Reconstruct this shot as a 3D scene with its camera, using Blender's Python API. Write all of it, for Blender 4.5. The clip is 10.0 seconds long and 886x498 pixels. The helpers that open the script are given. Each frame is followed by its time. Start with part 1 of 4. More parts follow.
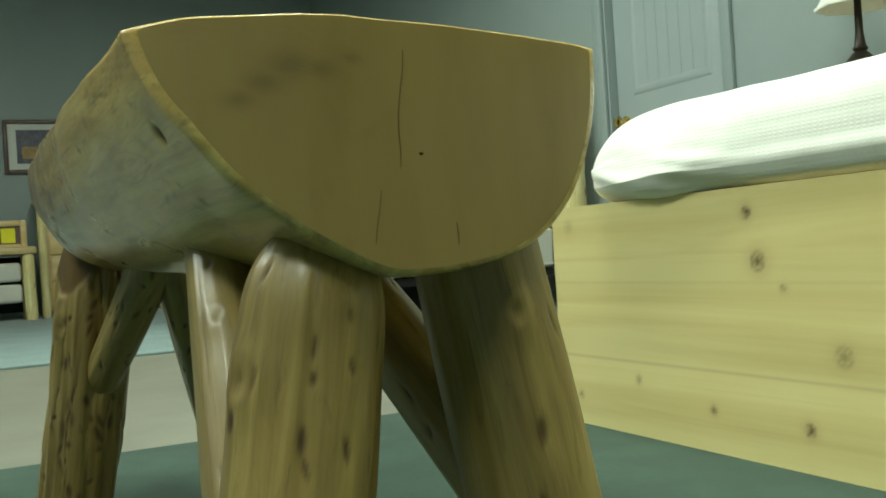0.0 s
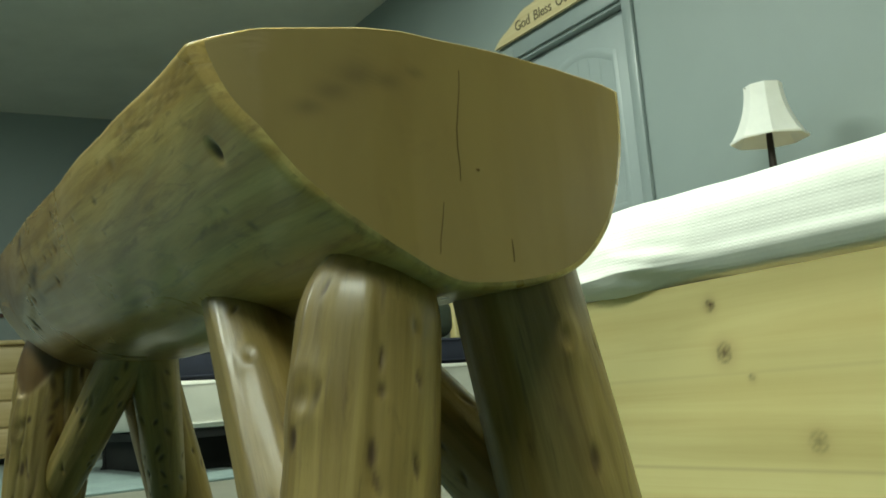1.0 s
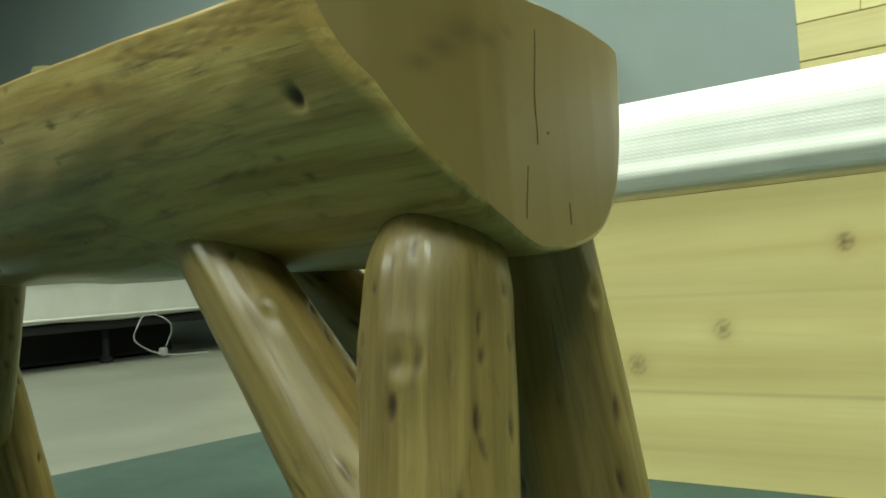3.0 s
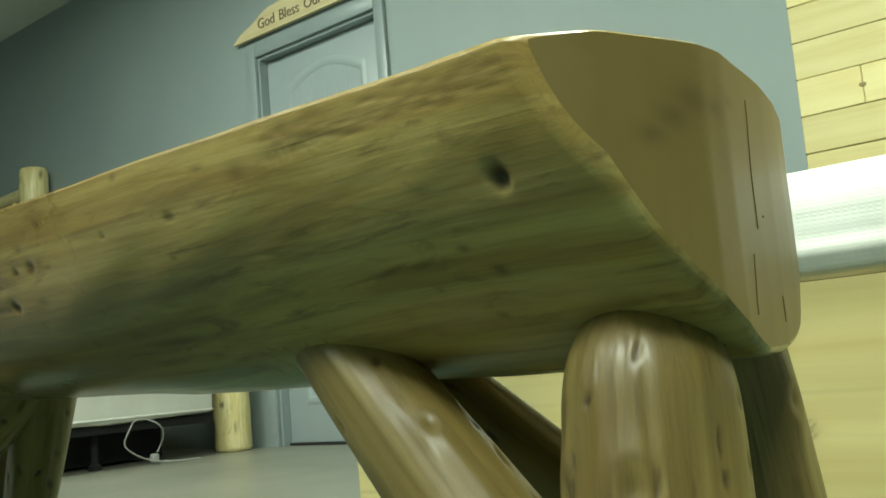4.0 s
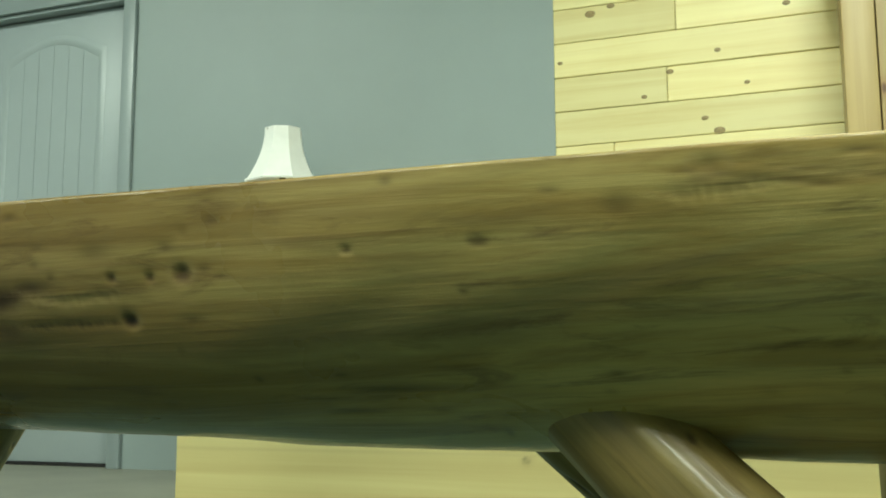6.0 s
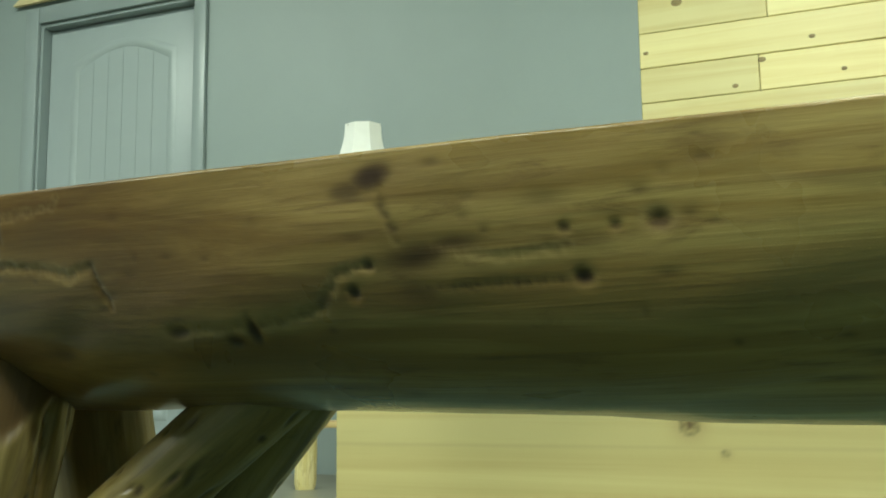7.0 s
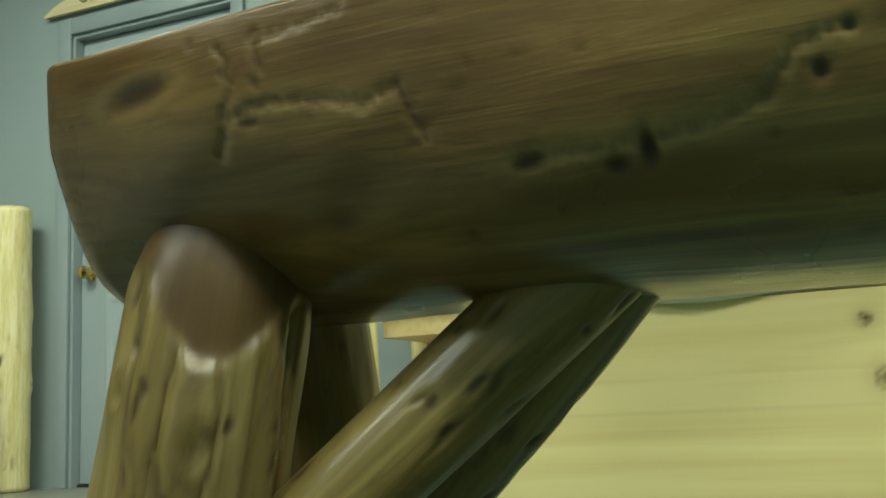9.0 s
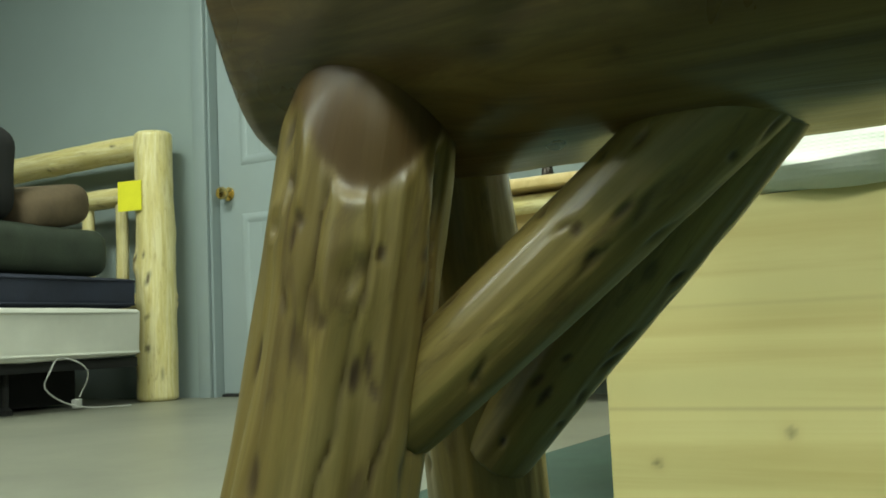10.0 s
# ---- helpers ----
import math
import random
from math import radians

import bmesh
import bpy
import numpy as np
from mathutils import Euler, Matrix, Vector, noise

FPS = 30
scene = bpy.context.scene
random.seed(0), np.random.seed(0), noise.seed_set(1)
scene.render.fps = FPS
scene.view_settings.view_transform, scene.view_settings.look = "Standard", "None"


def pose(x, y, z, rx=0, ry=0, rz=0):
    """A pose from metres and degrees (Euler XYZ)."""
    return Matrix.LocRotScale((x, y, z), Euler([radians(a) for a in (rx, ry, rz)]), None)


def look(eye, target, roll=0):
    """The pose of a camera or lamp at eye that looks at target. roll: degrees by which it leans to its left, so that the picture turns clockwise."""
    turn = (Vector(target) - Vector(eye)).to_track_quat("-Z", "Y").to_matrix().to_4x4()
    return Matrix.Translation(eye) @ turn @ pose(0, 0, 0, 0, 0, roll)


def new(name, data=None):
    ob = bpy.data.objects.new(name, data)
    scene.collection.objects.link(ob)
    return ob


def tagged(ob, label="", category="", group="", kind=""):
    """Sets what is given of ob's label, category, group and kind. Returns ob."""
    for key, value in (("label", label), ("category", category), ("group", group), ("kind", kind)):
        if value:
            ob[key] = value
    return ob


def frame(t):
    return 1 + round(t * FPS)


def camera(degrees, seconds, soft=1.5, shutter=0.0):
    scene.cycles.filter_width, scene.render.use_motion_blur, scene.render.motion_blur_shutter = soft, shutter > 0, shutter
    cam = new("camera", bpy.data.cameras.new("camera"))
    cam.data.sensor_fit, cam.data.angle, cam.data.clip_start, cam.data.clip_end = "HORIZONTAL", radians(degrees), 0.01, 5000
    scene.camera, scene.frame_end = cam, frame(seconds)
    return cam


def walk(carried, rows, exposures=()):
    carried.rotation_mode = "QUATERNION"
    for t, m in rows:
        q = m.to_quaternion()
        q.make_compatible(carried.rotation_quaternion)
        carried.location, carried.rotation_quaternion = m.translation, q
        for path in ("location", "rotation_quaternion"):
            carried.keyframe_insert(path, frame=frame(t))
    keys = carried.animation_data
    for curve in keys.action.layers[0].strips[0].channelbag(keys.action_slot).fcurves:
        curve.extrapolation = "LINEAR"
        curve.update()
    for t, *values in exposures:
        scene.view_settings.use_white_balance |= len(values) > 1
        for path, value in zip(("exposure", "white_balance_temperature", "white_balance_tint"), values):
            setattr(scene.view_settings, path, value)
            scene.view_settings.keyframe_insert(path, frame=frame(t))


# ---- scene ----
EV = 0.18                                    # exposure, in stops
# ceiling fixtures: place, size, power
LIGHTS = ((0.15, 0.55, 1.2, 0.6, 80.0), (-3.4, 0.9, 1.2, 0.6, 62.0), (0.9, -1.7, 1.2, 0.6, 55.0), (-1.2, -1.7, 1.2, 0.6, 18.0), (-3.2, -2.4, 1.2, 0.6, 38.0))
cam = camera(48.54, 10.0, soft=1.8)
PATH = [
    (0, look((0.4958, -0.0846, 0.3254), (-1.3005, 0.7948, 0.3287), -3.71)),
    (0.5, look((0.4669, -0.1192, 0.2839), (-1.2690, 0.8513, 0.4952), -4.17)),
    (0.6, look((0.4636, -0.1268, 0.2836), (-1.2548, 0.8600, 0.5547), -3.56)),
    (1, look((0.4526, -0.1521, 0.2614), (-1.2320, 0.8862, 0.5516), -4.88)),
    (1.5, look((0.4277, -0.1794, 0.2534), (-1.1847, 0.9619, 0.5658), -4.61)),
    (2, look((0.3963, -0.2217, 0.2617), (-1.1372, 1.0225, 0.5781), -7.23)),
    (2.2, look((0.3900, -0.2454, 0.2823), (-1.0706, 1.1110, 0.4463), -6.31)),
    (3.3, look((0.2938, -0.3088, 0.3195), (-1.0074, 1.2087, 0.3845), -4.67)),
    (3.5, look((0.2661, -0.3164, 0.3316), (-1.0210, 1.2110, 0.4338), -5.34)),
    (4, look((0.2053, -0.3091, 0.3195), (-1.0666, 1.2153, 0.5615), -4.94)),
    (4.5, look((0.1653, -0.3176, 0.3154), (-1.0063, 1.2764, 0.6094), -2.20)),
    (5, look((0.1155, -0.3591, 0.3193), (-0.8830, 1.3532, 0.5859), -0.29)),
    (5.2, look((0.0815, -0.3665, 0.3289), (-0.8740, 1.3719, 0.5833), -0.03)),
    (6.3, look((-0.1725, -0.4067, 0.3614), (-0.8179, 1.4675, 0.6276), -0.39)),
    (6.5, look((-0.2134, -0.4036, 0.3670), (-0.8796, 1.4647, 0.6231), -0.37)),
    (7, look((-0.3165, -0.4107, 0.3375), (-1.0603, 1.4256, 0.6111), -0.71)),
    (7.5, look((-0.3915, -0.3824, 0.3269), (-1.0542, 1.4735, 0.6686), -3.80)),
    (8, look((-0.4429, -0.3625, 0.3058), (-1.1540, 1.4767, 0.6399), -1.99)),
    (8.5, look((-0.4922, -0.3455, 0.2934), (-1.2009, 1.4974, 0.6117), -1.97)),
    (9, look((-0.5245, -0.3393, 0.2767), (-1.2889, 1.4820, 0.5900), -2.75)),
    (9.5, look((-0.5410, -0.3533, 0.2612), (-1.4664, 1.4034, 0.5013), -4.32)),
    (10, look((-0.5330, -0.3473, 0.2325), (-1.5371, 1.3733, 0.4084), -2.60)),
]
walk(cam, PATH, exposures=[(0.0, EV - 0.1), (1.0, EV - 0.2), (2.2, EV - 0.2), (4.0, EV + 0.02), (5.0, EV + 0.02), (6.5, EV - 0.12), (7.5, EV - 0.1), (8.5, EV - 0.05), (10.0, EV - 0.12)])


# ---------------------------------------------------------------- world and lights
def make_world():
    world = bpy.data.worlds.new("world")
    world.use_nodes = True
    bg = world.node_tree.nodes["Background"]
    bg.inputs["Color"].default_value = (0.55, 0.6, 0.62, 1)
    bg.inputs["Strength"].default_value = 0.02
    scene.world = world


make_world()


# ---------------------------------------------------------------- materials
def mat_new(name):
    m = bpy.data.materials.new(name)
    m.use_nodes = True
    nt = m.node_tree
    return m, nt, nt.nodes["Principled BSDF"]


def node(nt, kind, **kw):
    n = nt.nodes.new(kind)
    for k, v in kw.items():
        if k in n.inputs:
            n.inputs[k].default_value = v
    return n


def mixc(nt, a, b, fac, blend="MIX"):
    n = nt.nodes.new("ShaderNodeMix")
    n.data_type, n.blend_type = "RGBA", blend
    for sock, val in ((n.inputs[6], a), (n.inputs[7], b), (n.inputs[0], fac)):
        if isinstance(val, bpy.types.NodeSocket):
            nt.links.new(val, sock)
        elif isinstance(val, (int, float)):
            sock.default_value = val
        else:
            sock.default_value = (*val, 1)
    return n.outputs[2]


def ramp(nt, fac, lo, hi, c0=(0, 0, 0), c1=(1, 1, 1)):
    n = nt.nodes.new("ShaderNodeValToRGB")
    n.color_ramp.elements[0].position, n.color_ramp.elements[1].position = lo, hi
    n.color_ramp.elements[0].color, n.color_ramp.elements[1].color = (*c0, 1), (*c1, 1)
    nt.links.new(fac, n.inputs[0])
    return n.outputs[0]


def coords(nt, scale=(1, 1, 1), random_shift=False):
    tc = nt.nodes.new("ShaderNodeTexCoord")
    mp = nt.nodes.new("ShaderNodeMapping")
    mp.inputs["Scale"].default_value = scale
    out = tc.outputs["Object"]
    if random_shift:
        oi = nt.nodes.new("ShaderNodeObjectInfo")
        sc = nt.nodes.new("ShaderNodeVectorMath")
        sc.operation = "SCALE"
        sc.inputs[0].default_value = (17.3, 9.1, 23.7)
        nt.links.new(oi.outputs["Random"], sc.inputs["Scale"])
        ad = nt.nodes.new("ShaderNodeVectorMath")
        nt.links.new(tc.outputs["Object"], ad.inputs[0])
        nt.links.new(sc.outputs[0], ad.inputs[1])
        out = ad.outputs[0]
    nt.links.new(out, mp.inputs["Vector"])
    return mp.outputs[0]


def noise_tex(nt, vec, scale, detail=4.0, rough=0.55, dist=0.0):
    n = node(nt, "ShaderNodeTexNoise", Scale=scale, Detail=detail, Roughness=rough, Distortion=dist)
    nt.links.new(vec, n.inputs["Vector"])
    return n.outputs["Fac"]


def bump(nt, height, strength, dist, bsdf, under=None):
    b = node(nt, "ShaderNodeBump", Strength=strength, Distance=dist)
    nt.links.new(height, b.inputs["Height"])
    if under is not None:
        nt.links.new(under, b.inputs["Normal"])
    nt.links.new(b.outputs[0], bsdf.inputs["Normal"])
    return b.outputs[0]


def attr(nt, name):
    a = nt.nodes.new("ShaderNodeAttribute")
    a.attribute_name = name
    return a.outputs["Fac"]


def log_wood(name, along, honey, pale, grey, brown, rough=0.3, coat=0.6, grey_amount=0.5, red_brown=0.0):
    """Varnished peeled log: honey body, pale and grey-green streaks along the grain, dark marks."""
    m, nt, b = mat_new(name)
    i = "xyz".index(along)

    def stretched(across, length):
        s = [across] * 3
        s[i] = length
        return coords(nt, s, True)

    streak = noise_tex(nt, stretched(40.0, 3.4), 1.0, 6, 0.64, 0.8)
    fine = noise_tex(nt, stretched(210.0, 7.0), 1.0, 5, 0.7, 0.3)
    vein = noise_tex(nt, stretched(85.0, 2.6), 1.0, 5, 0.6, 0.9)
    patch = noise_tex(nt, stretched(18.0, 4.0), 1.0, 4, 0.6, 1.0)
    dirt = noise_tex(nt, stretched(52.0, 9.0), 1.0, 6, 0.66, 1.6)
    blot = noise_tex(nt, coords(nt, (1, 1, 1), True), 7.0, 4, 0.55, 0.8)
    col = mixc(nt, honey, pale, ramp(nt, streak, 0.42, 0.62))
    col = mixc(nt, col, grey, mixc(nt, (0, 0, 0), ramp(nt, patch, 0.48, 0.64), grey_amount))
    if red_brown:
        # redder and darker brown towards the far end of the trunk
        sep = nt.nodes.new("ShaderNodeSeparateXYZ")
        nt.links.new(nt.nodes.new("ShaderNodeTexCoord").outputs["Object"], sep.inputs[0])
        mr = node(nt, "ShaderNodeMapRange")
        for key, val in (("From Min", -0.12), ("From Max", -0.66), ("To Min", 0.0), ("To Max", red_brown)):
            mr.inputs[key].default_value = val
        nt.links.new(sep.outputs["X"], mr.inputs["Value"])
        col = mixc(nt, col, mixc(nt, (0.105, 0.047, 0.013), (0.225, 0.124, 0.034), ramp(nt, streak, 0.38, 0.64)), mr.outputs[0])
    col = mixc(nt, col, brown, mixc(nt, (0, 0, 0), ramp(nt, dirt, 0.55, 0.70), 0.6))
    col = mixc(nt, col, brown, mixc(nt, (0, 0, 0), ramp(nt, vein, 0.56, 0.68), 0.36))
    col = mixc(nt, col, brown, mixc(nt, (0, 0, 0), ramp(nt, fine, 0.48, 0.78), 0.3))
    col = mixc(nt, col, mixc(nt, (0.088, 0.044, 0.012), (0.13, 0.072, 0.02), ramp(nt, streak, 0.35, 0.65)), attr(nt, "red_brown"))
    col = mixc(nt, col, (0.46, 0.33, 0.145), attr(nt, "pale"))
    col = mixc(nt, col, (0.045, 0.021, 0.009), attr(nt, "mark"))
    nt.links.new(col, b.inputs["Base Color"])
    r = ramp(nt, blot, 0.3, 0.8, (rough - 0.07,) * 3, (rough + 0.14,) * 3)
    nt.links.new(r, b.inputs["Roughness"])
    dull = node(nt, "ShaderNodeMapRange")
    dull.inputs["To Min"].default_value, dull.inputs["To Max"].default_value = coat, 0.05
    nt.links.new(mixc(nt, attr(nt, "mark"), attr(nt, "red_brown"), 0.7, "LIGHTEN"), dull.inputs["Value"])
    nt.links.new(dull.outputs[0], b.inputs["Coat Weight"])
    b.inputs["Coat Roughness"].default_value = 0.2
    u = bump(nt, vein, 0.28, 0.0022, b)
    bump(nt, fine, 0.22, 0.0006, b, u)
    return m


def end_wood(name, base, dark):
    m, nt, b = mat_new(name)
    v = coords(nt, (3, 14, 5))
    n1 = noise_tex(nt, v, 1.4, 4, 0.55, 0.4)
    n2 = noise_tex(nt, coords(nt, (1, 1, 1)), 13, 5, 0.6, 0.5)
    col = mixc(nt, base, dark, mixc(nt, (0, 0, 0), ramp(nt, n1, 0.4, 0.7), 0.45))
    col = mixc(nt, col, (0.12, 0.07, 0.035), mixc(nt, (0, 0, 0), ramp(nt, n2, 0.62, 0.75), 0.35))
    col = mixc(nt, col, (0.035, 0.016, 0.008), attr(nt, "mark"))
    nt.links.new(col, b.inputs["Base Color"])
    b.inputs["Roughness"].default_value = 0.46
    b.inputs["Coat Weight"].default_value = 0.12
    b.inputs["Coat Roughness"].default_value = 0.25
    bump(nt, n2, 0.12, 0.002, b)
    return m


def pine(name, light, dark, along="x", knots=True, rough=0.42, shift=True):
    """Pale knotty pine board with soft grain along one axis."""
    m, nt, b = mat_new(name)
    s = [22.0, 22.0, 22.0]
    s["xyz".index(along)] = 0.8
    v = coords(nt, s, shift)
    g = noise_tex(nt, v, 1.0, 5, 0.6, 0.7)
    w = noise_tex(nt, coords(nt, (1, 1, 1), shift), 2.2, 3, 0.5, 0.3)
    col = mixc(nt, light, dark, ramp(nt, g, 0.4, 0.72))
    col = mixc(nt, col, dark, mixc(nt, (0, 0, 0), ramp(nt, w, 0.45, 0.75), 0.5))
    if shift:
        oi = nt.nodes.new("ShaderNodeObjectInfo")
        hs = node(nt, "ShaderNodeHueSaturation")
        mr = node(nt, "ShaderNodeMapRange")
        mr.inputs["To Min"].default_value, mr.inputs["To Max"].default_value = 0.84, 1.08
        nt.links.new(oi.outputs["Random"], mr.inputs["Value"])
        nt.links.new(mr.outputs[0], hs.inputs["Value"])
        nt.links.new(col, hs.inputs["Color"])
        col = hs.outputs[0]
    if knots:
        sk = [6.4, 6.4, 6.4]
        sk["xyz".index(along)] = 2.6
        vo = node(nt, "ShaderNodeTexVoronoi", Scale=1.0, Randomness=1.0)
        nt.links.new(coords(nt, sk, shift), vo.inputs["Vector"])
        col = mixc(nt, col, (0.3, 0.16, 0.06), ramp(nt, vo.outputs["Distance"], 0.04, 0.12, (0.7,) * 3, (0,) * 3))
        col = mixc(nt, col, (0.09, 0.04, 0.02), ramp(nt, vo.outputs["Distance"], 0.02, 0.055, (0.9,) * 3, (0,) * 3))
    col = mixc(nt, col, (0.4, 0.24, 0.1), attr(nt, "pale"))
    col = mixc(nt, col, (0.06, 0.028, 0.014), attr(nt, "mark"))
    nt.links.new(col, b.inputs["Base Color"])
    b.inputs["Roughness"].default_value = rough
    bump(nt, g, 0.12, 0.001, b)
    return m


def plain(name, col, rough=0.6, var=0.12, scale=4.0, bump_d=0.0, bump_scale=120.0, metal=0.0, sheen=0.0):
    m, nt, b = mat_new(name)
    v = coords(nt)
    n = noise_tex(nt, v, scale, 4, 0.6, 0.2)
    f = noise_tex(nt, v, bump_scale, 3, 0.6)
    lo = tuple(c * (1 - var) for c in col)
    hi = tuple(min(1, c * (1 + var)) for c in col)
    c = mixc(nt, lo, hi, ramp(nt, n, 0.3, 0.7))
    c = mixc(nt, c, tuple(x * 0.8 for x in col), mixc(nt, (0, 0, 0), ramp(nt, f, 0.5, 0.8), 0.5 * min(1, var * 3)))
    nt.links.new(c, b.inputs["Base Color"])
    b.inputs["Roughness"].default_value, b.inputs["Metallic"].default_value = rough, metal
    b.inputs["Sheen Weight"].default_value = sheen
    if bump_d:
        bump(nt, f, 0.5, bump_d, b)
    return m


M_SEAT = log_wood("varnished_seat_log", "x", (0.46, 0.305, 0.082), (0.64, 0.49, 0.17), (0.27, 0.22, 0.095), (0.13, 0.064, 0.022), grey_amount=0.42, coat=0.45, red_brown=0.9)
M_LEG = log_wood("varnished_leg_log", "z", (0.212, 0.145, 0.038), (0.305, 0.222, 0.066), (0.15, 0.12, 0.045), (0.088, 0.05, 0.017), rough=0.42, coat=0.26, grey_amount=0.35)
M_END = end_wood("sanded_end_grain", (0.27, 0.19, 0.054), (0.187, 0.122, 0.033))
M_CRACK = plain("crack_dark", (0.14, 0.09, 0.032), 0.9, 0.1)
M_BOARD = pine("bed_board_pine", (0.84, 0.72, 0.34), (0.72, 0.57, 0.23), "x", knots=False, shift=False)
M_PLANK = pine("wall_plank_pine", (0.88, 0.79, 0.41), (0.77, 0.64, 0.28), "x", knots=False)
# pine darkened in its base colour for the shadow on the cabinet's edge
M_CAB = pine("shaded_cabinet_pine", (0.42, 0.31, 0.13), (0.33, 0.23, 0.085), "z")
M_KNOT = plain("plank_knot", (0.3, 0.22, 0.09), 0.5, 0.45, 90.0)
M_GAP = plain("shaded_plank_groove", (0.3, 0.23, 0.09), 0.8, 0.1)
M_FURN = pine("furniture_pine", (0.7, 0.54, 0.26), (0.55, 0.39, 0.16), "y")
M_PEELED = log_wood("peeled_pale_log", "z", (0.70, 0.60, 0.25), (0.82, 0.74, 0.42), (0.58, 0.5, 0.24), (0.42, 0.3, 0.12), rough=0.45, coat=0.2, grey_amount=0.3)
M_WALL = plain("grey_blue_wall_paint", (0.285, 0.345, 0.345), 0.5, 0.05, 1.3, 0.0012, 160)
M_TRIM = plain("grey_blue_trim_paint", (0.28, 0.335, 0.345), 0.35, 0.04, 2.0)
M_DOOR = plain("grey_blue_door_paint", (0.35, 0.41, 0.425), 0.4, 0.04, 2.5)
M_CEIL = plain("sprayed_ceiling", (0.78, 0.8, 0.74), 0.9, 0.06, 2.0, 0.006, 70)
M_FLOOR = plain("worn_vinyl_floor", (0.2, 0.2, 0.16), 0.4, 0.16, 2.5, 0.0006, 40)
M_GREEN = plain("green_carpet", (0.024, 0.056, 0.041), 0.95, 0.25, 9.0, 0.004, 260, sheen=0.05)
M_TEAL = plain("grey_blue_carpet", (0.17, 0.24, 0.24), 0.95, 0.15, 6.0, 0.004, 220, sheen=0.2)


def woven_cotton(name):
    """White cotton quilt with rows of small raised stitches."""
    m, nt, b = mat_new(name)
    v = coords(nt)
    n = noise_tex(nt, v, 9.0, 4, 0.6, 0.3)
    nt.links.new(mixc(nt, (0.74, 0.76, 0.70), (0.84, 0.85, 0.80), ramp(nt, n, 0.3, 0.7)), b.inputs["Base Color"])
    b.inputs["Roughness"].default_value = 0.9
    b.inputs["Sheen Weight"].default_value = 0.2
    rows = []
    for axis, scale in (("X", 34.0), ("Z", 62.0), ("Y", 62.0)):
        w = node(nt, "ShaderNodeTexWave", Scale=scale, Distortion=1.2)
        w.bands_direction = axis
        w.inputs["Detail Scale"].default_value = 2.0
        nt.links.new(v, w.inputs["Vector"])
        rows.append(w.outputs["Fac"])
    h = mixc(nt, rows[0], rows[1], 1.0, "MULTIPLY")
    h = mixc(nt, h, rows[2], 0.6, "MULTIPLY")
    bump(nt, h, 0.2, 0.0014, b)
    return m


M_QUILT = woven_cotton("white_quilt_cotton")
M_SHADE = plain("white_lampshade_fabric", (0.85, 0.86, 0.83), 0.85, 0.03, 20.0)
M_BRONZE = plain("dark_bronze", (0.035, 0.027, 0.022), 0.4, 0.2, 30.0, metal=0.6)
M_BRASS = plain("polished_brass", (0.8, 0.6, 0.25), 0.2, 0.05, 20.0, metal=1.0)
M_CHROME = plain("steel", (0.6, 0.6, 0.6), 0.3, 0.05, 20.0, metal=1.0)
M_YELLOW = plain("yellow_paper", (0.85, 0.8, 0.03), 0.7, 0.05, 10.0)
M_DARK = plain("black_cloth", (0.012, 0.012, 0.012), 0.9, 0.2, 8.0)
M_NAVY = plain("navy_cloth", (0.022, 0.026, 0.045), 0.9, 0.2, 8.0, 0.002, 200)
M_OLIVE = plain("dark_green_upholstery", (0.03, 0.04, 0.026), 0.85, 0.25, 8.0, 0.002, 160)
M_BROWN = plain("brown_upholstery", (0.12, 0.085, 0.05), 0.85, 0.25, 8.0, 0.002, 160)
M_TICK = plain("white_ticking", (0.6, 0.6, 0.54), 0.85, 0.06, 6.0, 0.001, 160)
M_WIRE = plain("pale_cable", (0.32, 0.32, 0.3), 0.5, 0.05)
M_SLAB = pine("sign_slab_pine", (0.80, 0.72, 0.46), (0.6, 0.48, 0.25), "x", knots=False)
M_INK = plain("burnt_lettering", (0.15, 0.12, 0.07), 0.7, 0.1)
M_MATW = plain("picture_mat", (0.75, 0.76, 0.74), 0.8, 0.03)
M_FRAME = plain("dark_wood_frame", (0.11, 0.06, 0.05), 0.4, 0.2)
M_ART1 = plain("picture_purple", (0.12, 0.08, 0.42), 0.5, 0.3, 14.0)
M_ART2 = plain("picture_dusk", (0.1, 0.1, 0.14), 0.5, 0.5, 18.0)
M_ART3 = plain("picture_glow", (0.4, 0.25, 0.08), 0.5, 0.4, 18.0)
M_HOUSING = plain("white_enamel", (0.8, 0.8, 0.78), 0.4, 0.03)


def glow(name, col, strength):
    m, nt, b = mat_new(name)
    b.inputs["Base Color"].default_value = (0.8, 0.8, 0.8, 1)
    b.inputs["Emission Color"].default_value = (*col, 1)
    b.inputs["Emission Strength"].default_value = strength
    return m


# ---------------------------------------------------------------- mesh helpers
def smooth(me, angle=None):
    me.polygons.foreach_set("use_smooth", [True] * len(me.polygons))
    if angle is not None:
        me.set_sharp_from_angle(angle=radians(angle))


def finish(name, me, material, parent=None, label="", m=None):
    if material is not None and not me.materials:
        me.materials.append(material)
    ob = new(name, me)
    if parent is not None:
        ob.parent = parent
    if m is not None:
        ob.matrix_basis = m
    if label:
        tagged(ob, label=label)
    return ob


def part(name, bm, material, parent=None, label="", m=None, soft_angle=35):
    me = bpy.data.meshes.new(name)
    bm.to_mesh(me)
    bm.free()
    smooth(me, soft_angle)
    return finish(name, me, material, parent, label, m)


def base(name, loc=(0, 0, 0), label="", category="", group="", kind=""):
    e = new(name)
    e.location = loc
    e.empty_display_size = 0.1
    return tagged(e, label, category, group, kind)


